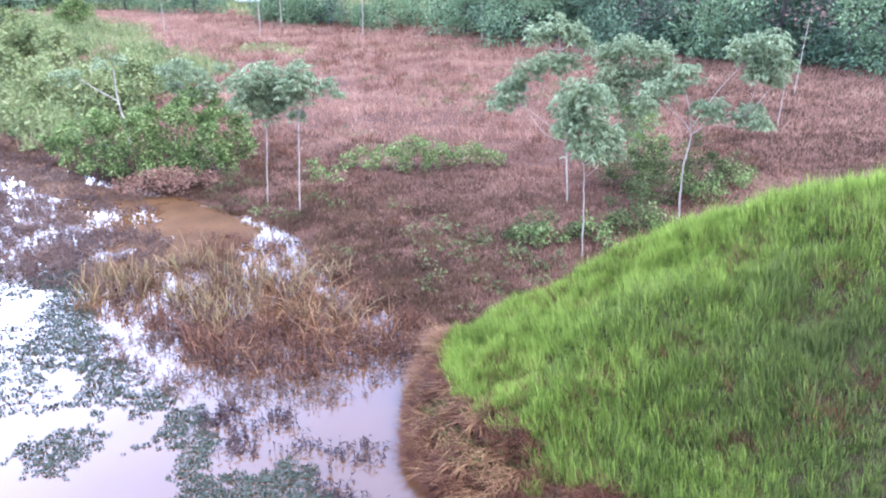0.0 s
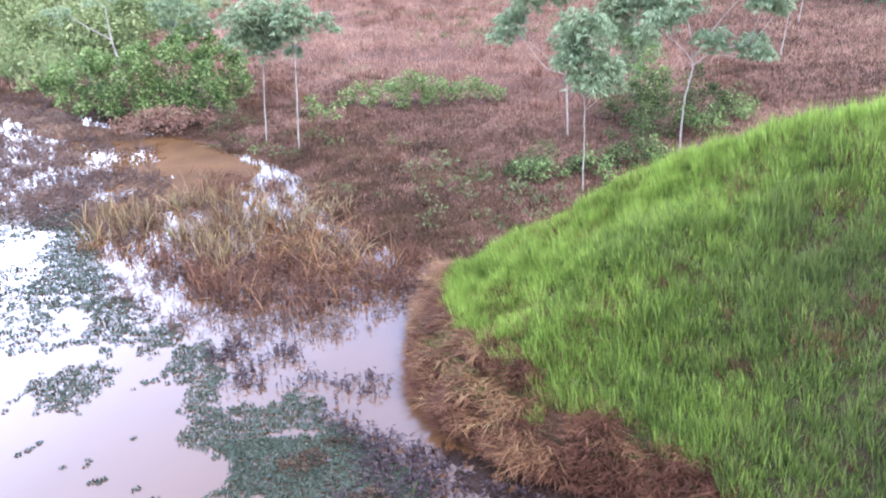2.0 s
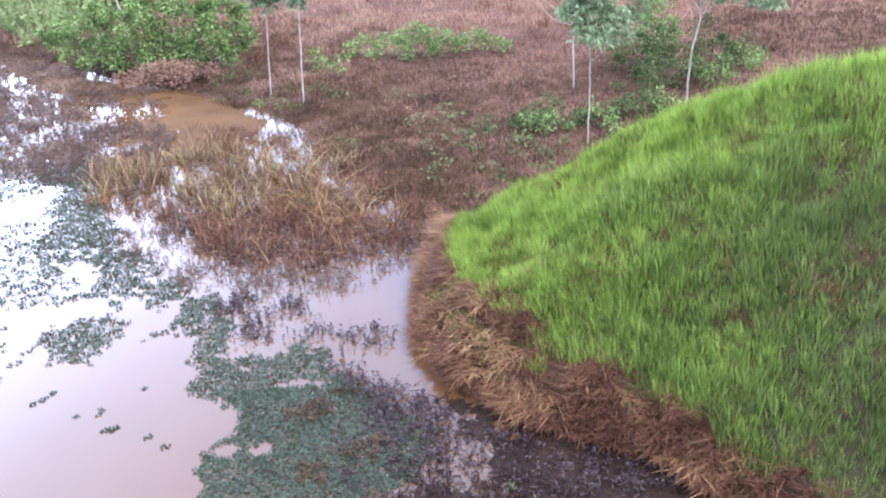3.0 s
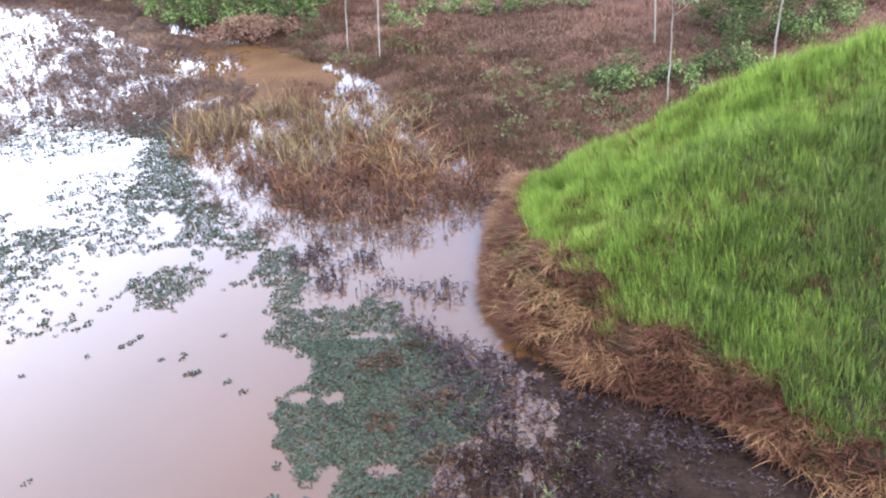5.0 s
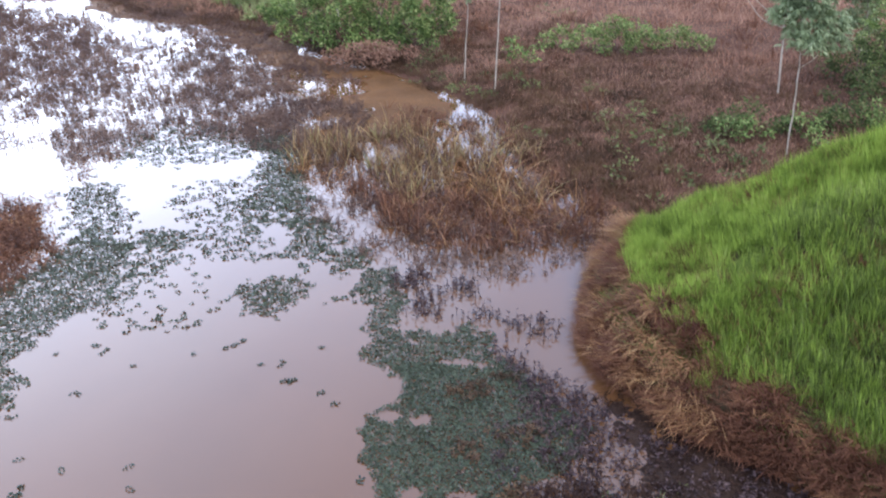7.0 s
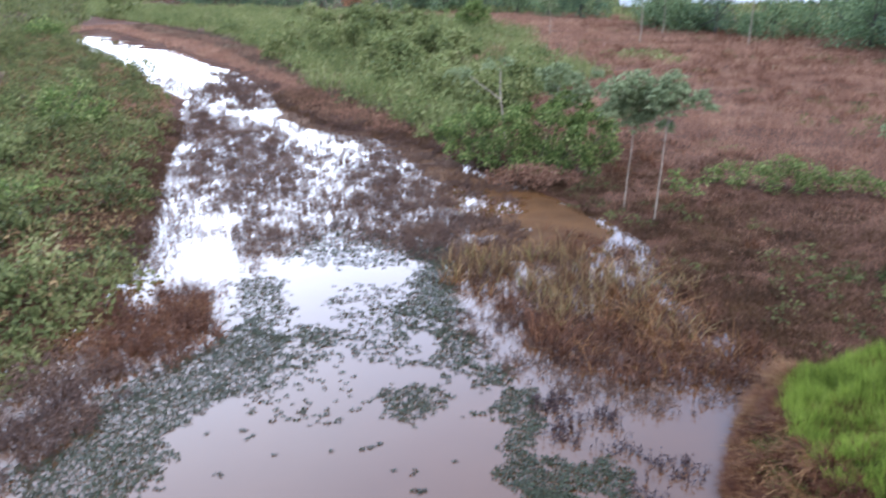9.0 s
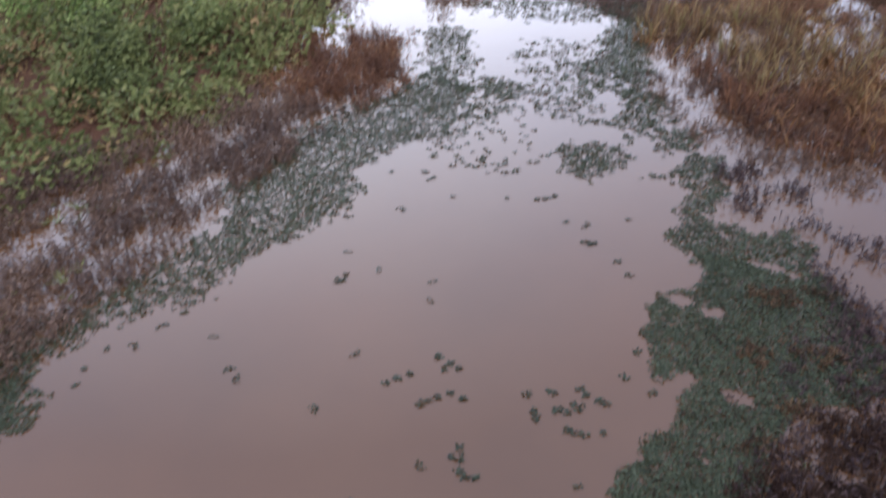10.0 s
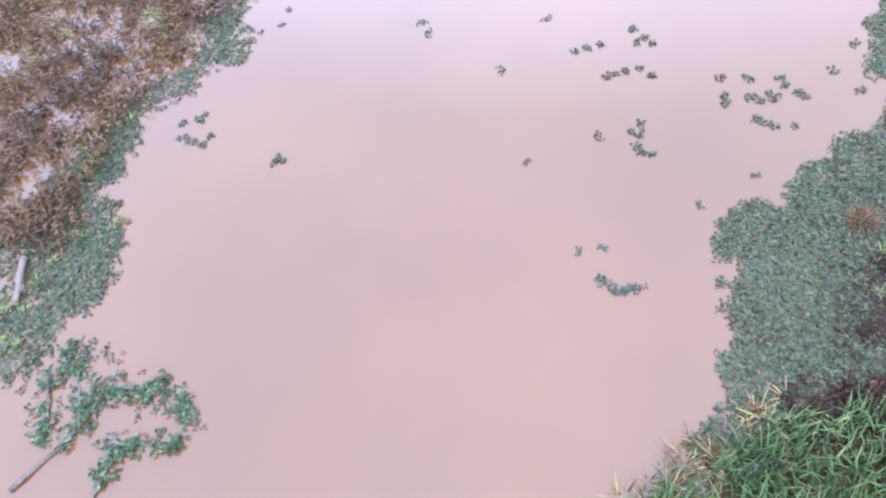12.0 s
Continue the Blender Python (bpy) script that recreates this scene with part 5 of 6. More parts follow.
def young_tree(place, trunk, lobes, label, seed, branches=(), radius=0.05, per=200, leaf=0.165, vine=()):
    """A slim tree: trunk, limbs to each lobe of the crown, fingered leaves."""
    radius *= 0.44
    t = thing("young_tree", place, label, "tree", "young trees in the field")
    line = bent(trunk, 14, 0.006, seed)
    part("trunk", tube(line, np.linspace(radius, radius * 0.5, 14), 8, seed, 0.06), M_BARK, t, smooth=True)
    limbs = []
    for b in branches:
        limbs.append(tube(bent(b, 8, 0.01, seed + 3), np.linspace(radius * 0.6, radius * 0.25, 8), 6))
    for k, (lx, ly, lz, rad) in enumerate(lobes):
        ends = [line] + [bent(b, 8) for b in branches]
        near = np.concatenate(ends)
        near = near[near[:, 2] < lz + 0.05]
        q = near[np.argmin(np.linalg.norm(near - (lx, ly, lz - 0.3), axis=1))]
        mid = (q + np.array([lx, ly, lz])) / 2 + (0, 0, -0.06)
        limbs.append(tube(bent([q, mid, (lx, ly, lz + rad * 0.3)], 6), np.linspace(radius * 0.4, 0.008, 6), 5))
    grown = [part("branch", limb, M_BARK, t, smooth=True) for limb in limbs]
    for k, (branch, lobe) in enumerate(zip(grown[len(branches):], lobes)):
        pos, out = crown_sites([lobe], per, seed + 17 * k)
        tagged(part("foliage", fingered(pos, out, seed + 5 + k, leaf), M_LEAF, branch), "drooping grey-green hand-shaped leaves", kind="stuff")
    if vine:
        c, o = crown_sites(vine, 160, seed + 7)
        part("vine", leaves(c, o, 0.12, 0.07, seed + 8), M_BUSH, t, "dark green creeper on the trunk")
    return t


Z0 = lambda x, y: float(ground_z(np.array([x]), np.array([y]))[0]) - 0.05
young_tree((-5.22, 22.35, Z0(-5.22, 22.35)), [(0.0, 0.0, 0.0), (0.06, 0.01, 1.06), (0.15, 0.03, 2.15), (0.14, 0.03, 3.2)], [(-0.15, -0.29, 3.57, 0.51), (0.3, -0.09, 3.77, 0.48), (-0.06, 0.17, 3.1, 0.55), (0.36, 0.13, 3.26, 0.51), (-0.33, -0.33, 3.03, 0.41), (0.09, -0.02, 2.65, 0.45), (0.52, 0.1, 2.86, 0.38), (0.59, -0.08, 3.52, 0.38)],
           "slim young tree with pale bare trunk and drooping crown", 401, radius=0.05)
young_tree((-4.18, 21.65, Z0(-4.18, 21.65)), [(0.0, 0.0, 0.0), (0.08, 0.02, 1.21), (0.15, 0.03, 2.34), (0.25, 0.05, 3.59)], [(0.24, 0.19, 3.8, 0.43), (0.04, -0.23, 3.48, 0.37), (0.44, 0.01, 3.51, 0.37), (0.22, 0.05, 3.2, 0.37), (0.96, 0.12, 3.44, 0.33), (1.29, 0.26, 3.25, 0.2), (0.11, 0.17, 2.66, 0.27)],
           "slim young tree with pale trunk and one side branch", 402, radius=0.055, branches=[[(0.19, 0.04, 2.81), (0.52, 0.09, 3.11), (0.91, 0.16, 3.4)]])
young_tree((3.16, 17.7, Z0(3.16, 17.7)), [(0.0, 0.0, 0.0), (-0.01, 0.0, 0.82), (-0.04, 0.01, 1.92), (-0.15, 0.03, 3.11)], [(-0.38, 0.34, 3.44, 0.47), (0.04, -0.14, 3.71, 0.47), (-0.08, 0.1, 3.15, 0.52), (0.43, 0.04, 2.9, 0.41), (-0.48, -0.05, 3.06, 0.36), (0.07, -0.32, 2.6, 0.41), (0.55, 0.18, 2.53, 0.33), (-0.16, -0.1, 2.68, 0.38), (-0.33, -0.06, 3.95, 0.36)],
           "young tree with thin pale trunk and heavy drooping crown", 403, radius=0.045)
young_tree((3.47, 22.25, Z0(3.47, 22.25)), [(0.0, 0.0, 0.0), (-0.09, 0.01, 1.64), (-0.25, 0.04, 3.13), (-0.36, 0.05, 4.55)], [(-0.92, 0.36, 4.61, 0.41), (-0.4, 0.11, 4.86, 0.45), (0.06, -0.03, 4.68, 0.41), (0.38, 0.1, 4.41, 0.28), (-1.19, -0.13, 3.73, 0.45), (-1.71, 0.33, 3.02, 0.52), (-1.97, 0.15, 2.81, 0.34), (-0.64, -0.16, 3.88, 0.48), (-0.12, 0.12, 3.91, 0.41), (-1.46, 0.44, 3.33, 0.38)],
           "taller young tree with spreading limbs and a creeper", 404, radius=0.06, branches=[[(-0.15, 0.02, 1.81), (-0.72, 0.1, 2.05), (-1.31, 0.17, 2.8)], [(-0.15, 0.02, 2.06), (-0.56, 0.08, 2.22), (-1.14, 0.15, 2.72)]], vine=[(-0.21, -0.15, 3.08, 0.28), (-0.14, 0.1, 2.54, 0.28), (-0.14, -0.1, 2.09, 0.26)])
young_tree((6.2, 26.0, Z0(6.2, 26.0)), [(0.0, 0.0, 0.0), (-0.03, 0.01, 1.15), (-0.17, 0.04, 2.26), (-0.23, 0.05, 3.69)], [(-0.96, 0.36, 3.49, 0.58), (-0.37, 0.22, 3.76, 0.58), (0.41, -0.28, 3.63, 0.58), (0.78, 0.01, 3.24, 0.39), (-0.76, 0.27, 2.78, 0.7), (-0.06, 0.13, 2.78, 0.7), (0.56, 0.06, 2.78, 0.5), (-0.48, 0.06, 1.89, 0.7), (0.11, 0.13, 1.68, 0.66), (-0.18, 0.28, 0.9, 0.62), (-1.07, -0.01, 2.37, 0.54)],
           "dense many-leaved young tree in a thicket", 405, radius=0.07)
young_tree((6.15, 20.33, Z0(6.15, 20.33)), [(0.0, 0.0, 0.0), (0.0, 0.0, 1.42), (0.12, -0.04, 2.41), (-0.06, 0.02, 3.35)], [(-0.07, 0.24, 3.75, 0.45), (-0.36, 0.04, 3.5, 0.32), (-0.74, 0.2, 3.34, 0.45), (-1.05, 0.07, 3.14, 0.35), (0.61, -0.07, 2.85, 0.45), (0.26, -0.21, 3.03, 0.29), (1.49, -0.28, 2.73, 0.48), (1.63, -0.71, 2.67, 0.29), (1.32, -0.41, 4.38, 0.51), (1.69, -0.66, 4.53, 0.48), (1.57, -0.48, 3.83, 0.48), (0.93, -0.5, 4.46, 0.35), (1.87, -0.88, 4.09, 0.38), (1.92, -0.53, 3.69, 0.32)],
           "forked young tree with leaning grey trunk behind the embankment", 406, radius=0.065, branches=[[(0.14, -0.04, 2.56), (0.45, -0.14, 3.16), (0.81, -0.27, 3.74), (1.2, -0.41, 4.24)], [(0.1, -0.03, 2.33), (0.58, -0.19, 2.73), (1.27, -0.43, 2.91)], [(0.1, -0.03, 2.45), (-0.22, 0.07, 2.84), (-0.73, 0.21, 3.19)]])
young_tree((13.2, 31.7, Z0(13.2, 31.7)), [(0, 0, 0), (0.05, 0, 0.9), (0.1, 0, 1.7)], [(0.1, 0, 1.9, 0.25)], "thin leafless sapling in the brown field", 407, radius=0.05, per=20)
young_tree((16.6, 38.4, Z0(16.6, 38.4)), [(0, 0, 0), (0.1, 0, 1.6), (0.25, 0, 3.6)], [(0.25, 0, 3.3, 0.3), (0.15, 0, 2.6, 0.25)], "thin pale sapling at the field's edge", 408, radius=0.06, per=16)


# ---------------------------------------------------------------- shrubs
def shrub(place, lobes, label, seed, leaf=0.16, per=420, mat=M_BUSH, name="shrub", wide=1.0):
    t = thing(name, place, label, "shrub")
    r = rng(seed)
    tall = [q for q in lobes if q[2] > 0.9]
    lobes = list(lobes) + [(q[0] + r.normal(0, 0.7) * q[3], q[1] + r.normal(0, 0.5) * q[3], q[2] + q[3] * r.uniform(0.5, 1.1), q[3] * r.uniform(0.25, 0.45)) for q in tall for _ in range(2)]
    pos, out, face = [], [], []
    for lx, ly, lz, rad in lobes:
        k = 9
        d = unit(r.normal(size=(k, 3)) + (0, 0, 0.3))
        tuft_c = np.array([lx, ly, lz]) + d * rad * r.uniform(0.45, 0.85, (k, 1)) * (wide, wide, 0.85)
        n = max(6, int(per * rad * rad / k))
        c = unit(r.normal(size=(k, n, 3)) + (0, 0, 0.4))
        pos.append((tuft_c[:, None] + c * (rad * r.uniform(0.3, 0.5, (k, 1, 1))) * r.uniform(0.6, 1.1, (k, n, 1))).reshape(-1, 3))
        out.append((c * (1, 1, 0.2) + r.normal(size=c.shape) * 0.6 + (0, 0, -0.15)).reshape(-1, 3))
        face.append((c + (0, 0, 0.7)).reshape(-1, 3))
    pos, out, face = np.concatenate(pos), np.concatenate(out), np.concatenate(face)
    ok = pos[:, 2] > 0.02
    pos, out, face = pos[ok], out[ok], face[ok]
    part("foliage", leaves(pos, out, leaf * r.uniform(0.6, 1.4, len(pos)), leaf * 0.55, seed + 1, up=face), mat, t)
    st = [tube(bent([(lx * 0.6, ly * 0.6 + 0.15, -0.1), (lx * 0.75, ly * 0.8 + 0.1, lz * 0.5), (lx, ly, lz)], 7, 0.02, seed), np.linspace(0.018, 0.007, 7), 5) for lx, ly, lz, rad in lobes if lz > 0.6][:30]
    for stem in st:
        part("stem", stem, M_TWIG, t)
    return t


shrub((-10.2, 26.0, Z0(-10.2, 26.0)), [(-2.83, 0.0, 1.02, 0.38), (-2.29, 0.35, 1.21, 0.52), (-1.2, -0.3, 1.61, 0.6), (-0.77, 0.15, 1.42, 0.61), (0.2, -0.45, 1.44, 0.69), (-1.4, 0.5, 0.74, 0.52), (-0.55, 0.0, 0.65, 0.57), (0.81, 0.35, 1.16, 0.7), (0.78, -0.3, 0.78, 0.55), (1.59, 0.15, 0.9, 0.69), (2.53, -0.45, 1.12, 0.61), (3.02, 0.5, 1.08, 0.59), (3.49, 0.0, 1.65, 0.42), (1.66, 0.35, 0.41, 0.4), (2.82, -0.3, 0.8, 0.42), (2.62, 0.15, 1.73, 0.49), (1.73, -0.45, 1.96, 0.48), (0.1, 0.5, 1.8, 0.51), (3.7, 0.0, 0.99, 0.27), (-1.92, 0.35, 0.67, 0.33), (-2.3, -0.2, 0.6, 0.4), (-1.5, -0.4, 0.35, 0.4), (-0.6, -0.5, 0.3, 0.42), (0.3, -0.6, 0.4, 0.45), (1.1, -0.4, 0.35, 0.42), (2.0, -0.4, 0.4, 0.42), (2.9, -0.2, 0.4, 0.4), (3.4, 0.2, 0.6, 0.35), (0.9, 0.6, 1.75, 0.45), (2.1, 0.4, 1.5, 0.45), (1.3, 0.7, 2.1, 0.36), (1.9, 0.6, 2.35, 0.34), (2.5, 0.6, 2.3, 0.36), (3.0, 0.5, 2.1, 0.3)],
      "large dense bright green shrub overhanging the muddy inlet", 501, leaf=0.125, per=1500)
young_tree((-9.2, 27.0, Z0(-9.2, 27.0)), [(0.0, 0.0, 0.0), (-0.1, 0.1, 0.9), (0.1, 0.0, 2.0), (0.45, 0.0, 2.9)], [(0.43, 0.0, 3.29, 0.48), (-0.25, 0.35, 3.26, 0.33), (1.06, -0.3, 3.14, 0.4), (1.71, 0.15, 3.34, 0.24), (1.43, -0.45, 2.75, 0.39), (0.52, 0.5, 2.27, 0.45), (1.98, 0.0, 2.89, 0.24), (0.05, 0.35, 2.68, 0.33)],
           "young tree with crooked pale stem rising behind a shrub", 409, radius=0.05, branches=[[(0.1, 0.0, 1.9), (0.7, -0.1, 2.3), (1.3, -0.3, 2.8)]])
shrub((-8.6, 24.1, Z0(-8.6, 24.1)), [(-1.3, 0, 0.35, 0.45), (-0.7, 0, 0.4, 0.5), (0, -0.1, 0.45, 0.55), (0.6, 0, 0.4, 0.5), (1.2, 0.2, 0.3, 0.4)], "low rust-brown dying shrub at the water's edge", 502, leaf=0.10, per=1600, mat=M_RUST)
shrub((-0.8, 26.1, Z0(-0.8, 26.1)), [(-2.5, 0.3, 0.3, 0.32), (-2.0, 0.1, 0.45, 0.38), (-1.4, 0.2, 0.5, 0.42), (-0.9, -0.1, 0.62, 0.46), (-0.4, 0.2, 0.75, 0.5), (0.1, 0.0, 0.7, 0.5), (0.6, 0.1, 0.5, 0.44), (1.1, -0.1, 0.42, 0.4), (1.6, 0.0, 0.55, 0.44), (2.1, -0.1, 0.5, 0.4), (2.5, 0.1, 0.3, 0.3), (-1.7, -0.3, 0.25, 0.3), (-0.6, -0.4, 0.3, 0.35), (0.3, -0.4, 0.3, 0.35)], "low bright green shrub row in the brown field", 503, leaf=0.10, per=1500)
shrub((-4.0, 24.3, Z0(-4.0, 24.3)), [(0, 0, 0.3, 0.4), (0.5, 0.2, 0.25, 0.35), (-0.2, 0.5, 0.5, 0.35)], "small light green shrub behind a slim trunk", 504, leaf=0.14, per=500)
# loose scrub under the trees behind the embankment
SCRUB = [(1.7, 18.9, 0.35), (2.3, 18.6, 0.4), (2.6, 19.6, 0.45), (3.3, 19.0, 0.35), (3.9, 18.8, 0.45), (4.3, 19.7, 0.55), (4.9, 19.4, 0.5), (5.5, 19.9, 0.5), (5.4, 21.0, 0.6), (6.3, 21.7, 0.7), (7.2, 21.7, 0.75), (7.0, 22.9, 1.2), (8.0, 22.7, 0.95), (8.7, 23.0, 0.7), (5.8, 22.8, 1.0), (5.2, 23.6, 0.8), (6.6, 24.2, 1.4)]
for k, (x, y, h) in enumerate(SCRUB):
    r0 = rng(540 + 7 * k)
    shrub((x, y, Z0(x, y)), [(r0.normal(0, 0.3), r0.normal(0, 0.3), h * f, 0.12 + h * r0.uniform(0.2, 0.42)) for f in (0.2, 0.35, 0.5, 0.65, 0.85, 1.0)], ("loose olive scrub behind the embankment", "low green scrub round the foot of a tree", "shadowed olive thicket below the trees")[k % 3], 541 + 7 * k, leaf=0.095, per=800, mat=(M_UNDER, M_BUSH)[k % 3 == 1])

shrub((-34.6, 77.6, Z0(-34.6, 77.6)), [(0, 0, 1.6, 1.3), (0.9, 0, 1.2, 1.1), (-0.9, 0, 1.1, 1.0), (0.2, 0, 2.6, 1.0)], "round green shrub among tall weeds", 507, leaf=0.26, per=420, mat=M_BUSH)
shrub((-80.0, 63.0, Z0(-80.0, 63.0)), [(0, 0, 0.9, 1.4), (2.0, 0, 0.8, 1.2), (-2.0, 0.5, 0.9, 1.3)], "spreading green shrub on the bank", 508, leaf=0.35, per=160)
shrub((-100.0, 93.0, Z0(-100.0, 93.0)), [(0, 0, 1.4, 2.0), (2.4, 0, 1.2, 1.6), (-2.0, 0, 1.1, 1.6)], "broad olive shrub far up the channel", 509, leaf=0.45, per=110, mat=M_TALL)
shrub((-46.0, 43.0, Z0(-46.0, 43.0)), [(0, 0, 0.7, 0.9), (1.0, 0.3, 0.5, 0.7)], "pale green shrub on the bank", 510, leaf=0.25, per=260, mat=M_TALL)
shrub((-62.6, 99.0, Z0(-62.6, 99.0)), [(0, 0, 2.2, 1.0), (0.9, 0, 2.9, 1.2), (-0.9, 0, 3.0, 0.8), (1.9, 0, 2.5, 0.8)], "orange flowering shrub before the trees", 511, leaf=0.3, per=300, mat=M_BLOSSOM)
# bushy growth in the tall weeds and on the far bank
rb = rng(520)
for k in range(22):
    x, y = (-16.0 - 2.0 * k + rb.normal(0, 2), 34.0 + 2.1 * k + rb.uniform(0, 7)) if k < 15 else (-17.0 - 3.4 * (k - 15) + rb.normal(0, 1), 10.5 + 3.0 * (k - 15) + rb.normal(0, 1))
    q = 0.8 + 0.02 * y
    lob = [(rb.normal(0, 0.8 * q), rb.normal(0, 0.6 * q), rb.uniform(0.3, 0.8) * q, rb.uniform(0.5, 0.8) * q) for _ in range(5)]
    shrub((x, y, Z0(x, y)), lob, "rounded green bush standing in weeds", 530 + 3 * k, leaf=0.14 + 0.003 * y, per=330, mat=M_TALL if k < 15 else (M_TALL, M_WEED, M_BUSH)[k % 3])
# low bushes of mixed tone on the channel's near bank
for k in range(18):
    f = (k + 0.5) / 18
    x, y = -15.5 - 60 * f ** 1.3 - rb.uniform(0.5, 3 + 12 * f), 6.0 + 46 * f ** 1.3 + rb.normal(0, 1.5)
    q = rb.uniform(0.7, 1.25) * (1 + 0.8 * f)
    lob = [(rb.normal(0, 0.55 * q), rb.normal(0, 0.5 * q), rb.uniform(0.15, 0.6) * q, rb.uniform(0.35, 0.62) * q) for _ in range(6)]
    shrub((x, y, Z0(x, y)), lob, ("spreading olive bush on the weedy bank", "low dark green bush on the weedy bank", "withered brown bush on the weedy bank")[k % 3], 1530 + 3 * k, leaf=0.16 + 0.1 * f, per=430, mat=(M_WEED, M_BUSH, M_SHORE)[k % 3])
# dead pale tree rising from the large shrub
dead = thing("dead_tree", (-11.9, 29.0, Z0(-11.9, 29.0)), "pale crooked sapling with one side branch and few leaves", "tree")
part("trunk", tube(bent([(0.3, 0, 0), (0.22, 0, 1.0), (0.0, 0.2, 2.1), (0.1, 0, 3.05)], 10), np.linspace(0.04, 0.022, 10), 7), M_BARK, dead, smooth=True)
part("branch", tube(bent([(0.05, 0.15, 1.9), (-0.7, 0.1, 2.4), (-1.3, 0.2, 2.75)], 7), np.linspace(0.026, 0.012, 7), 6), M_BARK, dead, smooth=True)
part("crown", fingered(*crown_sites([(-1.6, 0.3, 2.7, 0.45), (-1.95, 0.0, 2.85, 0.3), (-0.5, 0.3, 3.15, 0.35), (0.4, -0.2, 3.4, 0.3)], 110, 430), 431, 0.16), M_LEAF, dead)


# ---------------------------------------------------------------- wood and buildings at the field's far edge
def wood_tree(place, h, spread, seed, mat=M_FARLEAF, label="dark green bushy tree at the field's edge", bare=0.06, leaf=0.52, per=860):
    t = thing("tree", place, label, "tree", "trees along the field's edge")
    r = rng(seed)
    bole = tube(bent([(0, 0, 0), (r.normal(0, 0.1), r.normal(0, 0.1), h * 0.35), (r.normal(0, 0.2), 0, h * 0.75)], 8), np.linspace(0.13, 0.04, 8), 7)
    k = 9
    c = np.stack([r.normal(0, spread * 0.45, k), r.normal(0, spread * 0.45, k), r.uniform(h * bare, h * 0.85, k)], -1)
    rad = r.uniform(0.55, 0.95, k) * spread * 0.55
    limbs = [tube(bent([(0, 0, h * 0.3), tuple(q * (0.6, 0.6, 0.75)), tuple(q)], 5), np.linspace(0.06, 0.015, 5), 5) for q in c]
    part("trunk", joined(bole, *limbs), M_DARKBARK, t, smooth=True)
    pos, out = [], []
    for q, a in zip(c, rad):
        n = per // k
        d = unit(r.normal(size=(n, 3)))
        pos.append(q + d * a * (r.uniform(0.25, 1.1, (n, 1)) ** 0.6))
        out.append(d + r.normal(size=(n, 3)) * 0.6)
    part("crown", leaves(np.concatenate(pos), np.concatenate(out), leaf * r.uniform(0.6, 1.3, n * k), leaf * 0.5, seed + 1), mat, t)
    return t


elen = np.concatenate([[0], np.cumsum(np.hypot(np.diff(ex), np.diff(ey)))])
rt = rng(600)
s, k = 0.0, 0
while s < elen[-1]:
    x, y = float(np.interp(s, elen, ex)) + rt.normal(0, 0.8), float(np.interp(s, elen, ey)) + 3.0 + rt.uniform(0, 2.5)
    k += 1
    if x > 3:
        wood_tree((x, y, Z0(x, y)), rt.uniform(4.5, 8.5), rt.uniform(3.2, 5.0), 610 + 3 * k, mat=(M_FARLEAF, M_WOODHAZE, M_FARLEAF)[k % 3], leaf=0.28, per=2600, bare=0.02)
        for q in (6, 13):
            u, v = x + rt.normal(0, 2), y + q + rt.uniform(-2, 2)
            wood_tree((u, v, Z0(u, v)), rt.uniform(7.5, 11), rt.uniform(4, 5.5), 611 + 3 * k + q, leaf=0.55)
        s += 4.0
    elif x > -45:
        s += 4.0
    else:
        far = 1 + max(0.0, -x - 90) / 90
        wood_tree((x, y, Z0(x, y)), rt.uniform(3.5, 5.5) * far, rt.uniform(3.0, 4.5) * far, 610 + 3 * k, mat=(M_WOODHAZE, M_FARLEAF)[k % 2], leaf=0.45 * far)
        u, v = x + rt.normal(0, 2), y + rt.uniform(6, 10) * far
        wood_tree((u, v, Z0(u, v)), rt.uniform(6, 8.5) * far, rt.uniform(3.5, 5) * far, 611 + 3 * k, leaf=0.5 * far)
        s += 5.0 * far


# leaf fill added where deep shade lies under the wood, hiding red soil
stuff("undergrowth", leafy([(3.0, 80.0), (8.0, 66.0), (13.0, 56.0), (18.0, 50.0), (24.0, 45.5), (36.0, 38.5), (46.0, 46.0), (30.0, 60.0), (18.0, 74.0), (10.0, 90.0)], 1.6, 1.5, 681, 0.3, 30, 0.2, 0.9, size=3.0), M_FARLEAF, "dark green leaves filling the shade below the trees of the wood", "undergrowth")
EDGE_BUSHES = [(-39.8, 103.2), (-33.9, 98.5), (-29.1, 96.5), (-17.4, 84.0), (-14.7, 81.0), (-10.6, 76.8), (-5.6, 74.6), (1.8, 68.0), (4.6, 63.0), (5.6, 57.5)]
for k, (x, y) in enumerate(EDGE_BUSHES):
    wood_tree((x, y + 1.2, Z0(x, y + 1.2)), rt.uniform(4.6, 6.2), rt.uniform(2.9, 3.7), 1610 + 3 * k, mat=(M_WOODHAZE, M_WOODHAZE, M_FARLEAF)[k % 3], label="rounded light green bushy tree at the field's edge", leaf=0.3, per=2400)
for k, (x, y) in enumerate([(-34.0, 104.0), (-16.6, 83.4), (-12.8, 79.6), (-8.2, 76.4), (-3.2, 76.6), (0.4, 73.6), (3.6, 66.6)]):
    wood_tree((x, y + 1.8, Z0(x, y + 1.8)), rt.uniform(2.0, 3.0), rt.uniform(2.2, 3.0), 1710 + 3 * k, mat=M_WOODHAZE, label="low round green bush at the field's edge", leaf=0.28, per=1300)


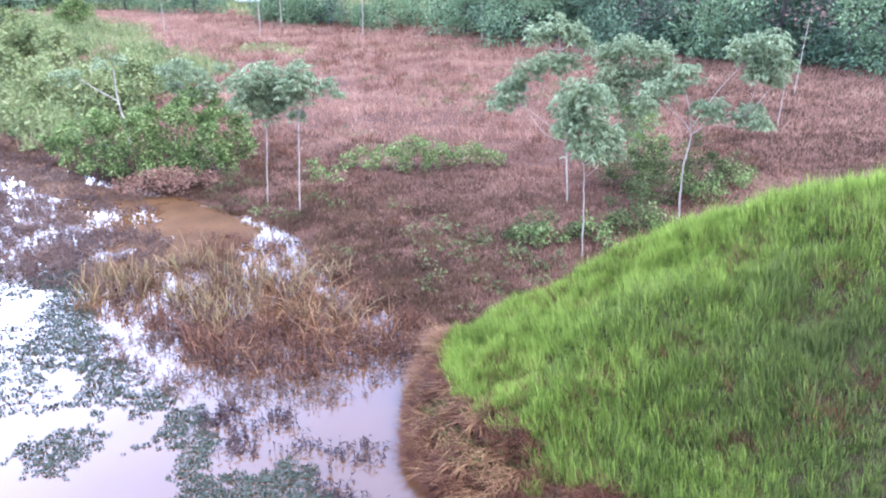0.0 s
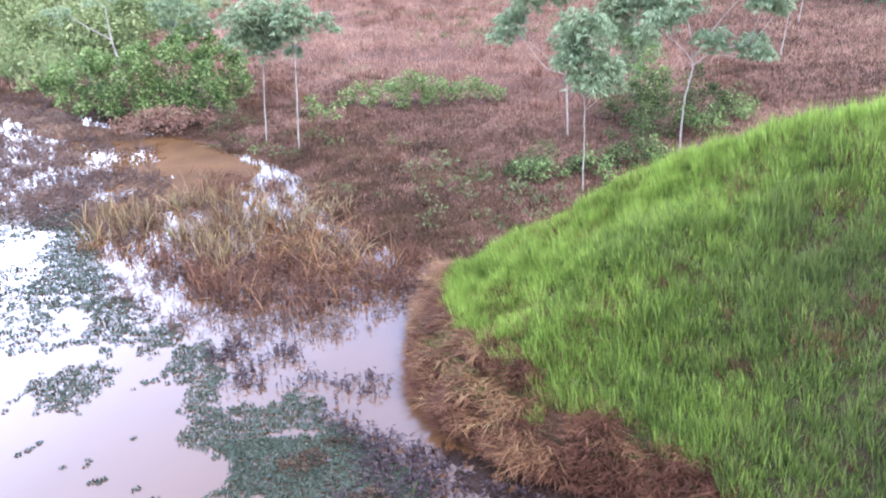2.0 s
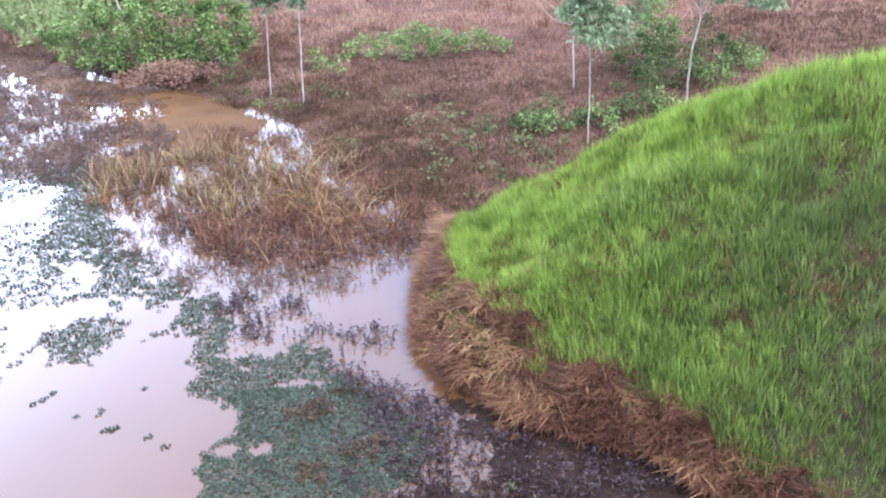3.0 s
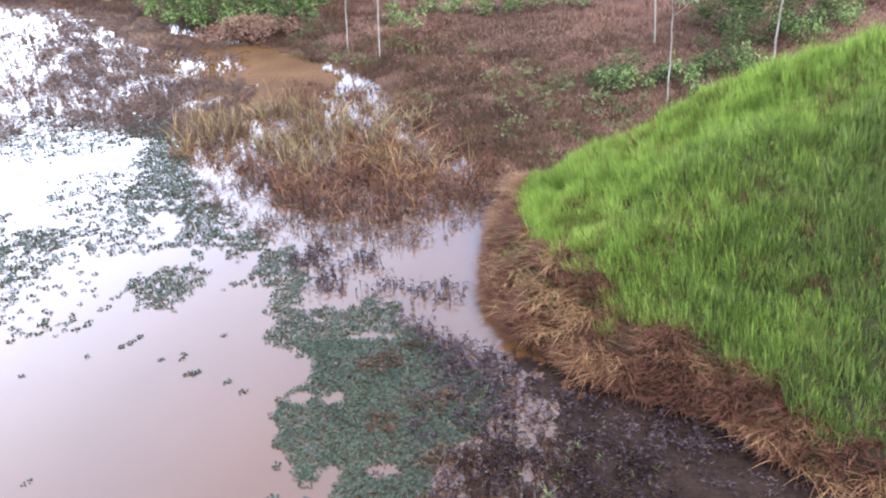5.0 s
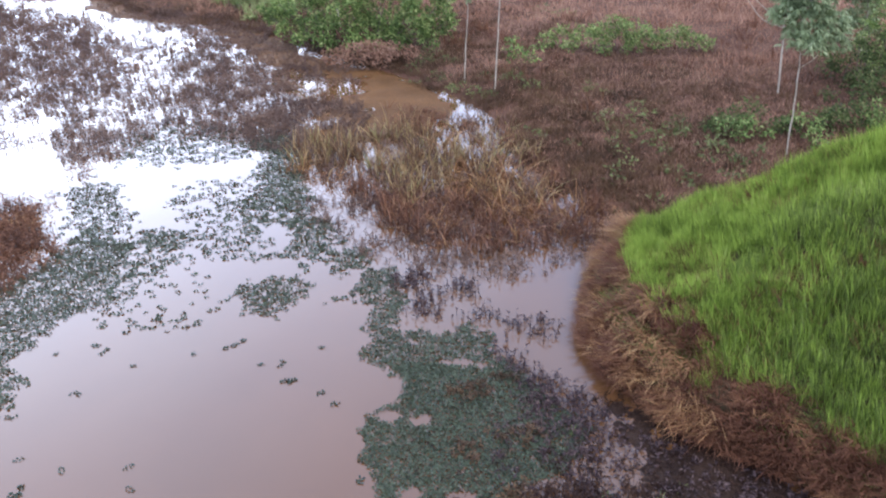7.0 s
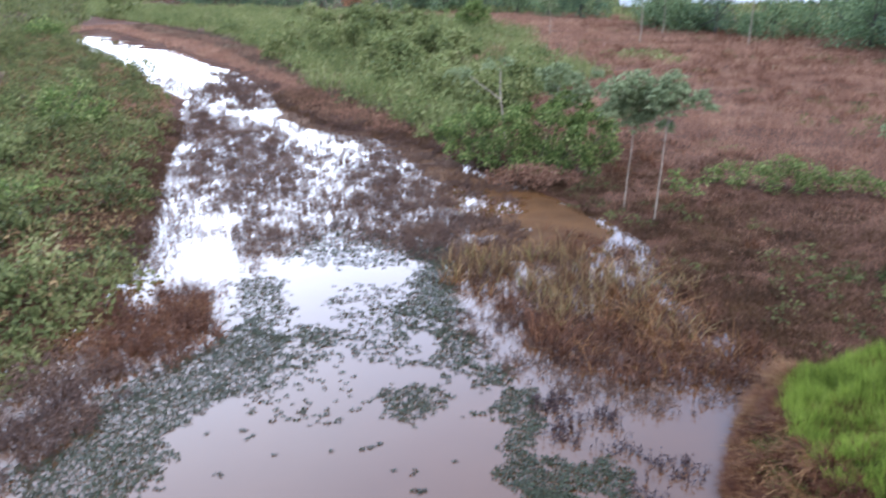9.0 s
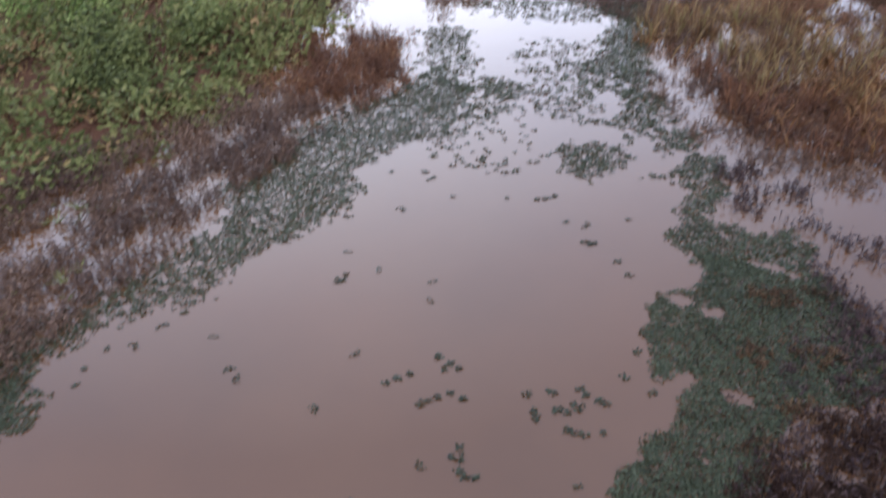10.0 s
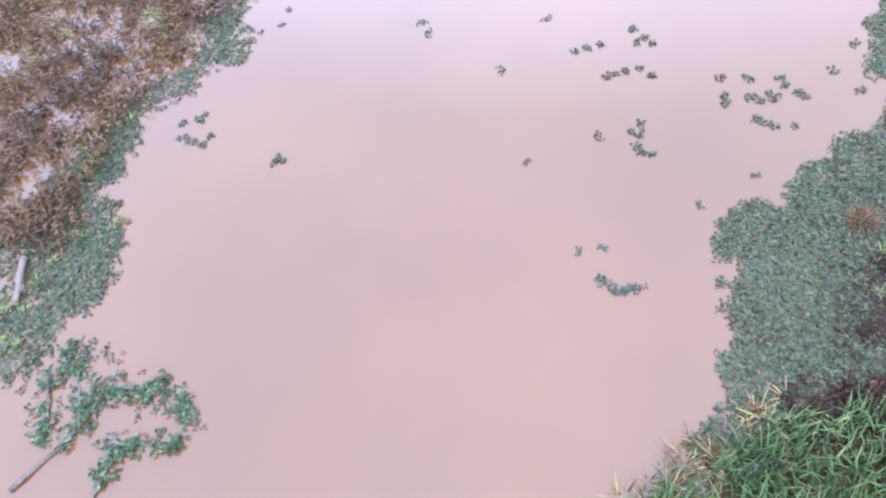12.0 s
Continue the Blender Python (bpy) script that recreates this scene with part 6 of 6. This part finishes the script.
FAR_GREEN = [(-75.0, 112.0), (-45.0, 108.0), (-32.0, 102.0), (-17.0, 87.0), (-4.0, 79.0), (4.0, 72.0), (16.0, 70.0), (16.0, 124.0), (-75.0, 150.0)]


def far_grass():
    r = rng(1800)
    x, y = scatter(FAR_GREEN, 2.4, 1800, soft=1.5, rag_size=5)
    n = len(x)
    return blades(on_ground(x, y), 0.8 * r.uniform(0.4, 1.2, n), r.uniform(0.15, 0.32, n), r.uniform(0, 6.28, n), r.uniform(0, 0.7, n), 0.0, steps=1, face=r.uniform(0, 6.28, n))


stuff("tall_weeds", far_grass(), M_TALL, "pale green grass between the bushes and the buildings", "grass")
for k in range(9):
    x, y = -64.0 + 4.2 * k + rt.normal(0, 0.8), 116.0 - 0.5 * k + rt.uniform(0, 4)
    wood_tree((x, y, Z0(x, y)), rt.uniform(4.5, 6.5), rt.uniform(2.8, 3.8), 1810 + 3 * k, mat=(M_WOODHAZE, M_FARLEAF)[k % 2], leaf=0.42)


for k in range(13):
    x, y = -66.0 + 7.2 * k + rt.normal(0, 1.0), 152.0 + rt.uniform(0, 8)
    wood_tree((x, y, Z0(x, y)), rt.uniform(6.5, 9.0), rt.uniform(4.5, 5.5), 1910 + 3 * k, leaf=0.6, per=900)


def warehouse(place, lx, ly, h, label):
    """A long shed: walls with sheet ribs, low gabled roof."""
    t = thing("warehouse", place, label, "building")
    def box(x0, x1, y0, y1, z0, z1):
        v = [(x, y, z) for z in (z0, z1) for x, y in ((x0, y0), (x1, y0), (x1, y1), (x0, y1))]
        return v, [(0, 2, 1), (0, 3, 2), (4, 5, 6), (4, 6, 7), (0, 1, 5), (0, 5, 4), (1, 2, 6), (1, 6, 5), (2, 3, 7), (2, 7, 6), (3, 0, 4), (3, 4, 7)]
    part("wall", box(-lx / 2, lx / 2, 0, ly, 0, h), M_WALL, t)
    ribs = [box(x - 0.06, x + 0.06, -0.06, 0.0, 0.3, h - 0.1) for x in np.arange(-lx / 2 + 0.6, lx / 2, 1.2)]
    part("wall_ribs", joined(*ribs), M_WALL, t)
    e, q = 0.5, h + ly * 0.12
    v = [(-lx / 2 - e, -e, h), (lx / 2 + e, -e, h), (lx / 2 + e, ly / 2, q), (-lx / 2 - e, ly / 2, q), (lx / 2 + e, ly + e, h), (-lx / 2 - e, ly + e, h)]
    v += [(a, b, c + 0.12) for a, b, c in v]
    part("roof", (v, [(6, 7, 8), (6, 8, 9), (9, 8, 10), (9, 10, 11), (0, 2, 1), (0, 3, 2), (3, 4, 2), (3, 5, 4), (0, 1, 7), (0, 7, 6), (4, 5, 11), (4, 11, 10)]), M_ROOF, t)
    return t


M_WALL = plain_mat("white_sheet", (0.80, 0.82, 0.84), 0.5, 0.08, 2.0)
M_ROOF = plain_mat("grey_roof", (0.50, 0.53, 0.56), 0.45, 0.15, 2.0)
warehouse((-4.5, 127.0, Z0(-4.5, 127.0)), 33.0, 14.0, 3.8, "long low white warehouse with grey roof behind the trees")
small = warehouse((-28.1, 120.0, Z0(-28.1, 120.0)), 3.8, 5.0, 4.6, "small white building with a dark window behind the trees")
part("window", ([(0.2, -0.03, 2.6), (1.0, -0.03, 2.6), (1.0, -0.03, 3.3), (0.2, -0.03, 3.3), (0.2, -0.001, 2.6), (1.0, -0.001, 2.6), (1.0, -0.001, 3.3), (0.2, -0.001, 3.3)], [(0, 1, 2), (0, 2, 3), (0, 4, 5), (0, 5, 1), (1, 5, 6), (1, 6, 2), (2, 6, 7), (2, 7, 3), (3, 7, 4), (3, 4, 0)]), M_DARKBARK, small, "dark window opening")
for k, (x, y, h) in enumerate([(-25.3, 74.8, 3.4), (-15.4, 69.0, 5.2), (-15.5, 78.8, 4.6), (-6.8, 68.8, 6.6), (2.9, 64.9, 4.6), (-54.4, 77.6, 5.6), (-51.2, 76.0, 5.0), (-50.0, 88.1, 5.4), (-62.9, 112.0, 5.5)]):
    young_tree((x, y, Z0(x, y)), [(0, 0, 0), (0.1, 0, h * 0.4), (0.0, 0, h)], [(0.2, 0, h * 0.85, 0.7), (-0.5, 0, h * 0.95, 0.6), (0.4, 0, h * 1.05, 0.5)], "slender pale-trunked tree standing in the far field", 700 + k, radius=0.11, per=40, leaf=0.35)


# ---------------------------------------------------------------- sprouts, stray stems, litter of the shallows
def sprouts(poly, per_m2, seed, h=0.18, per=12, gap=0.4):
    x, y = scatter(poly, per_m2, seed, soft=0.3, keep=lambda a, b, q: fnoise(a, b, 0.9, seed + 3) > q.uniform(gap - 0.1, gap + 0.1, len(a)))
    p = np.stack([x, y, np.maximum(ground_z(x, y), 0.0)], -1)
    return tufts(p, per, rng(seed).uniform(0.6, 1.2, len(x)) * h, 0.022, seed + 1, spread=0.03, lean=(0.1, 0.9), curl=(0.2, 1.0), steps=2)


stuff("sprouts", sprouts(MUD, 3.0, 801, 0.10, 9), M_WEED, "small light green grass sprouts in the wet mud", "sprouts")
stuff("sprouts", sprouts([(-14.0, -4.0), (-8.2, -2.0), (-8.8, 1.0), (-10.4, 4.0), (-13.4, 8.0)], 3.0, 803), M_TALL, "light green grass sprouts among drowned weeds", "sprouts")
stuff("sprouts", sprouts(CLUTTER_LEFT, 6, 809, 0.09, 16, 0.42), M_WEED, "pale green sprouts on the floating plants by the bank", "sprouts")
INLET_HERBS = [(-8.2, 23.4), (-5.8, 21.8), (-4.0, 20.4), (-2.4, 21.0), (-3.6, 23.2), (-7.0, 24.6)]
stuff("field_herbs", leafy(INLET_HERBS, 5, 0.3, 807, 0.09, 26, 0.44, 0.25, size=0.9), M_WEED, "olive green weeds round the slim trunks by the inlet", "herbs")
NEAR_FIELD = [(0.2, 14.4), (-2.0, 16.0), (-4.2, 21.0), (-1.0, 23.0), (3.0, 20.0), (3.0, 16.6)]
stuff("field_herbs", leafy([(-16.4, 61.0), (-13.7, 64.0), (-10.0, 60.5), (-10.6, 56.5), (-14.0, 58.6)], 2.6, 0.5, 808, 0.2, 26, 0.4, 0.6, size=2.0), M_TALL, "patch of pale green weeds in the brown field", "herbs")
stuff("field_herbs", leafy(PLAIN, 0.22, 0.4, 806, 0.14, 26, 0.55, 0.4, size=4.0), M_WEED, "low olive green herbs growing in patches in the field", "herbs")
stuff("field_herbs", leafy(NEAR_FIELD, 2.4, 0.22, 805, 0.10, 22, 0.5, 0.22, size=1.2), M_WEED, "scattered small green herbs in brown stubble", "herbs")
tuft = thing("rush_tuft", (-1.45, 4.55, 0.0), "rust-brown tuft of dead rush in the floating mat", "tuft")
part("clump", tufts(np.array([[0.0, 0.0, 0.0]]), 300, np.array([0.11]), 0.010, 811, spread=0.08, lean=(0.1, 0.9), curl=(0.2, 1.2)), M_SODDEN, tuft)
stick = thing("dead_stick", (-7.0, -2.4, 0.03), "short pale grey stick lying in the shallows", "stick")
part("wood", tube(bent([(-0.22, 0.12, 0.0), (0.0, 0.02, 0.05), (0.28, -0.16, 0.02)], 7), np.linspace(0.045, 0.03, 7), 7, 5, 0.08), M_TWIG, stick, smooth=True)


def drifting(line, label, seed, leafy_from=0.2, thick=0.02):
    """A broken branch afloat, with dark leaf clusters along it."""
    line = np.array(line, float)
    t = thing("drifting_branch", (*line[0], 0), label, "branch", "drifting branches")
    r = rng(seed)
    path = bent(np.column_stack([line - line[0], np.full(len(line), 0.015)]), 14, 0.012, seed)
    part("stem", tube(path, np.linspace(thick, thick * 0.35, 14), 6), M_DARKBARK, t, smooth=True)
    n = int(np.linalg.norm(np.diff(line, axis=0), axis=1).sum() * 24)
    knot = path[np.minimum((r.uniform(leafy_from, 1, n) * 13).astype(int), 13)] + r.normal(0, 0.07, (n, 3)) * (1, 1, 0)
    p = np.repeat(knot, 6, 0) + r.normal(0, 0.03, (n * 6, 3)) * (1, 1, 0.2)
    p[:, 2] = np.abs(p[:, 2]) + 0.01
    part("leaves", leaves(p, r.normal(size=(n * 6, 3)) * (1, 1, 0.25), r.uniform(0.05, 0.10, n * 6), 0.042, seed + 1), M_AFLOAT, t)
    return t


drifting([(-4.73, -3.39), (-4.8, -2.9), (-4.9, -2.52), (-5.01, -2.15), (-4.65, -1.74), (-4.1, -1.64)], "broken dark branch with green leaves afloat", 821, 0.35, 0.024)
drifting([(-4.9, -2.52), (-5.48, -2.4), (-5.81, -2.4)], "leafy broken twig drifting at the water's edge", 823)
drifting([(-4.6, -2.45), (-4.3, -2.2), (-4.01, -1.88)], "thin leafy twig drifting beside the bank", 825)
drifting([(-4.12, -2.74), (-4.41, -2.43)], "short leafy twig adrift", 827)
drifting([(-5.7, -2.6), (-5.3, -2.75), (-5.0, -2.95)], "small leafy twig among water lettuce", 829)
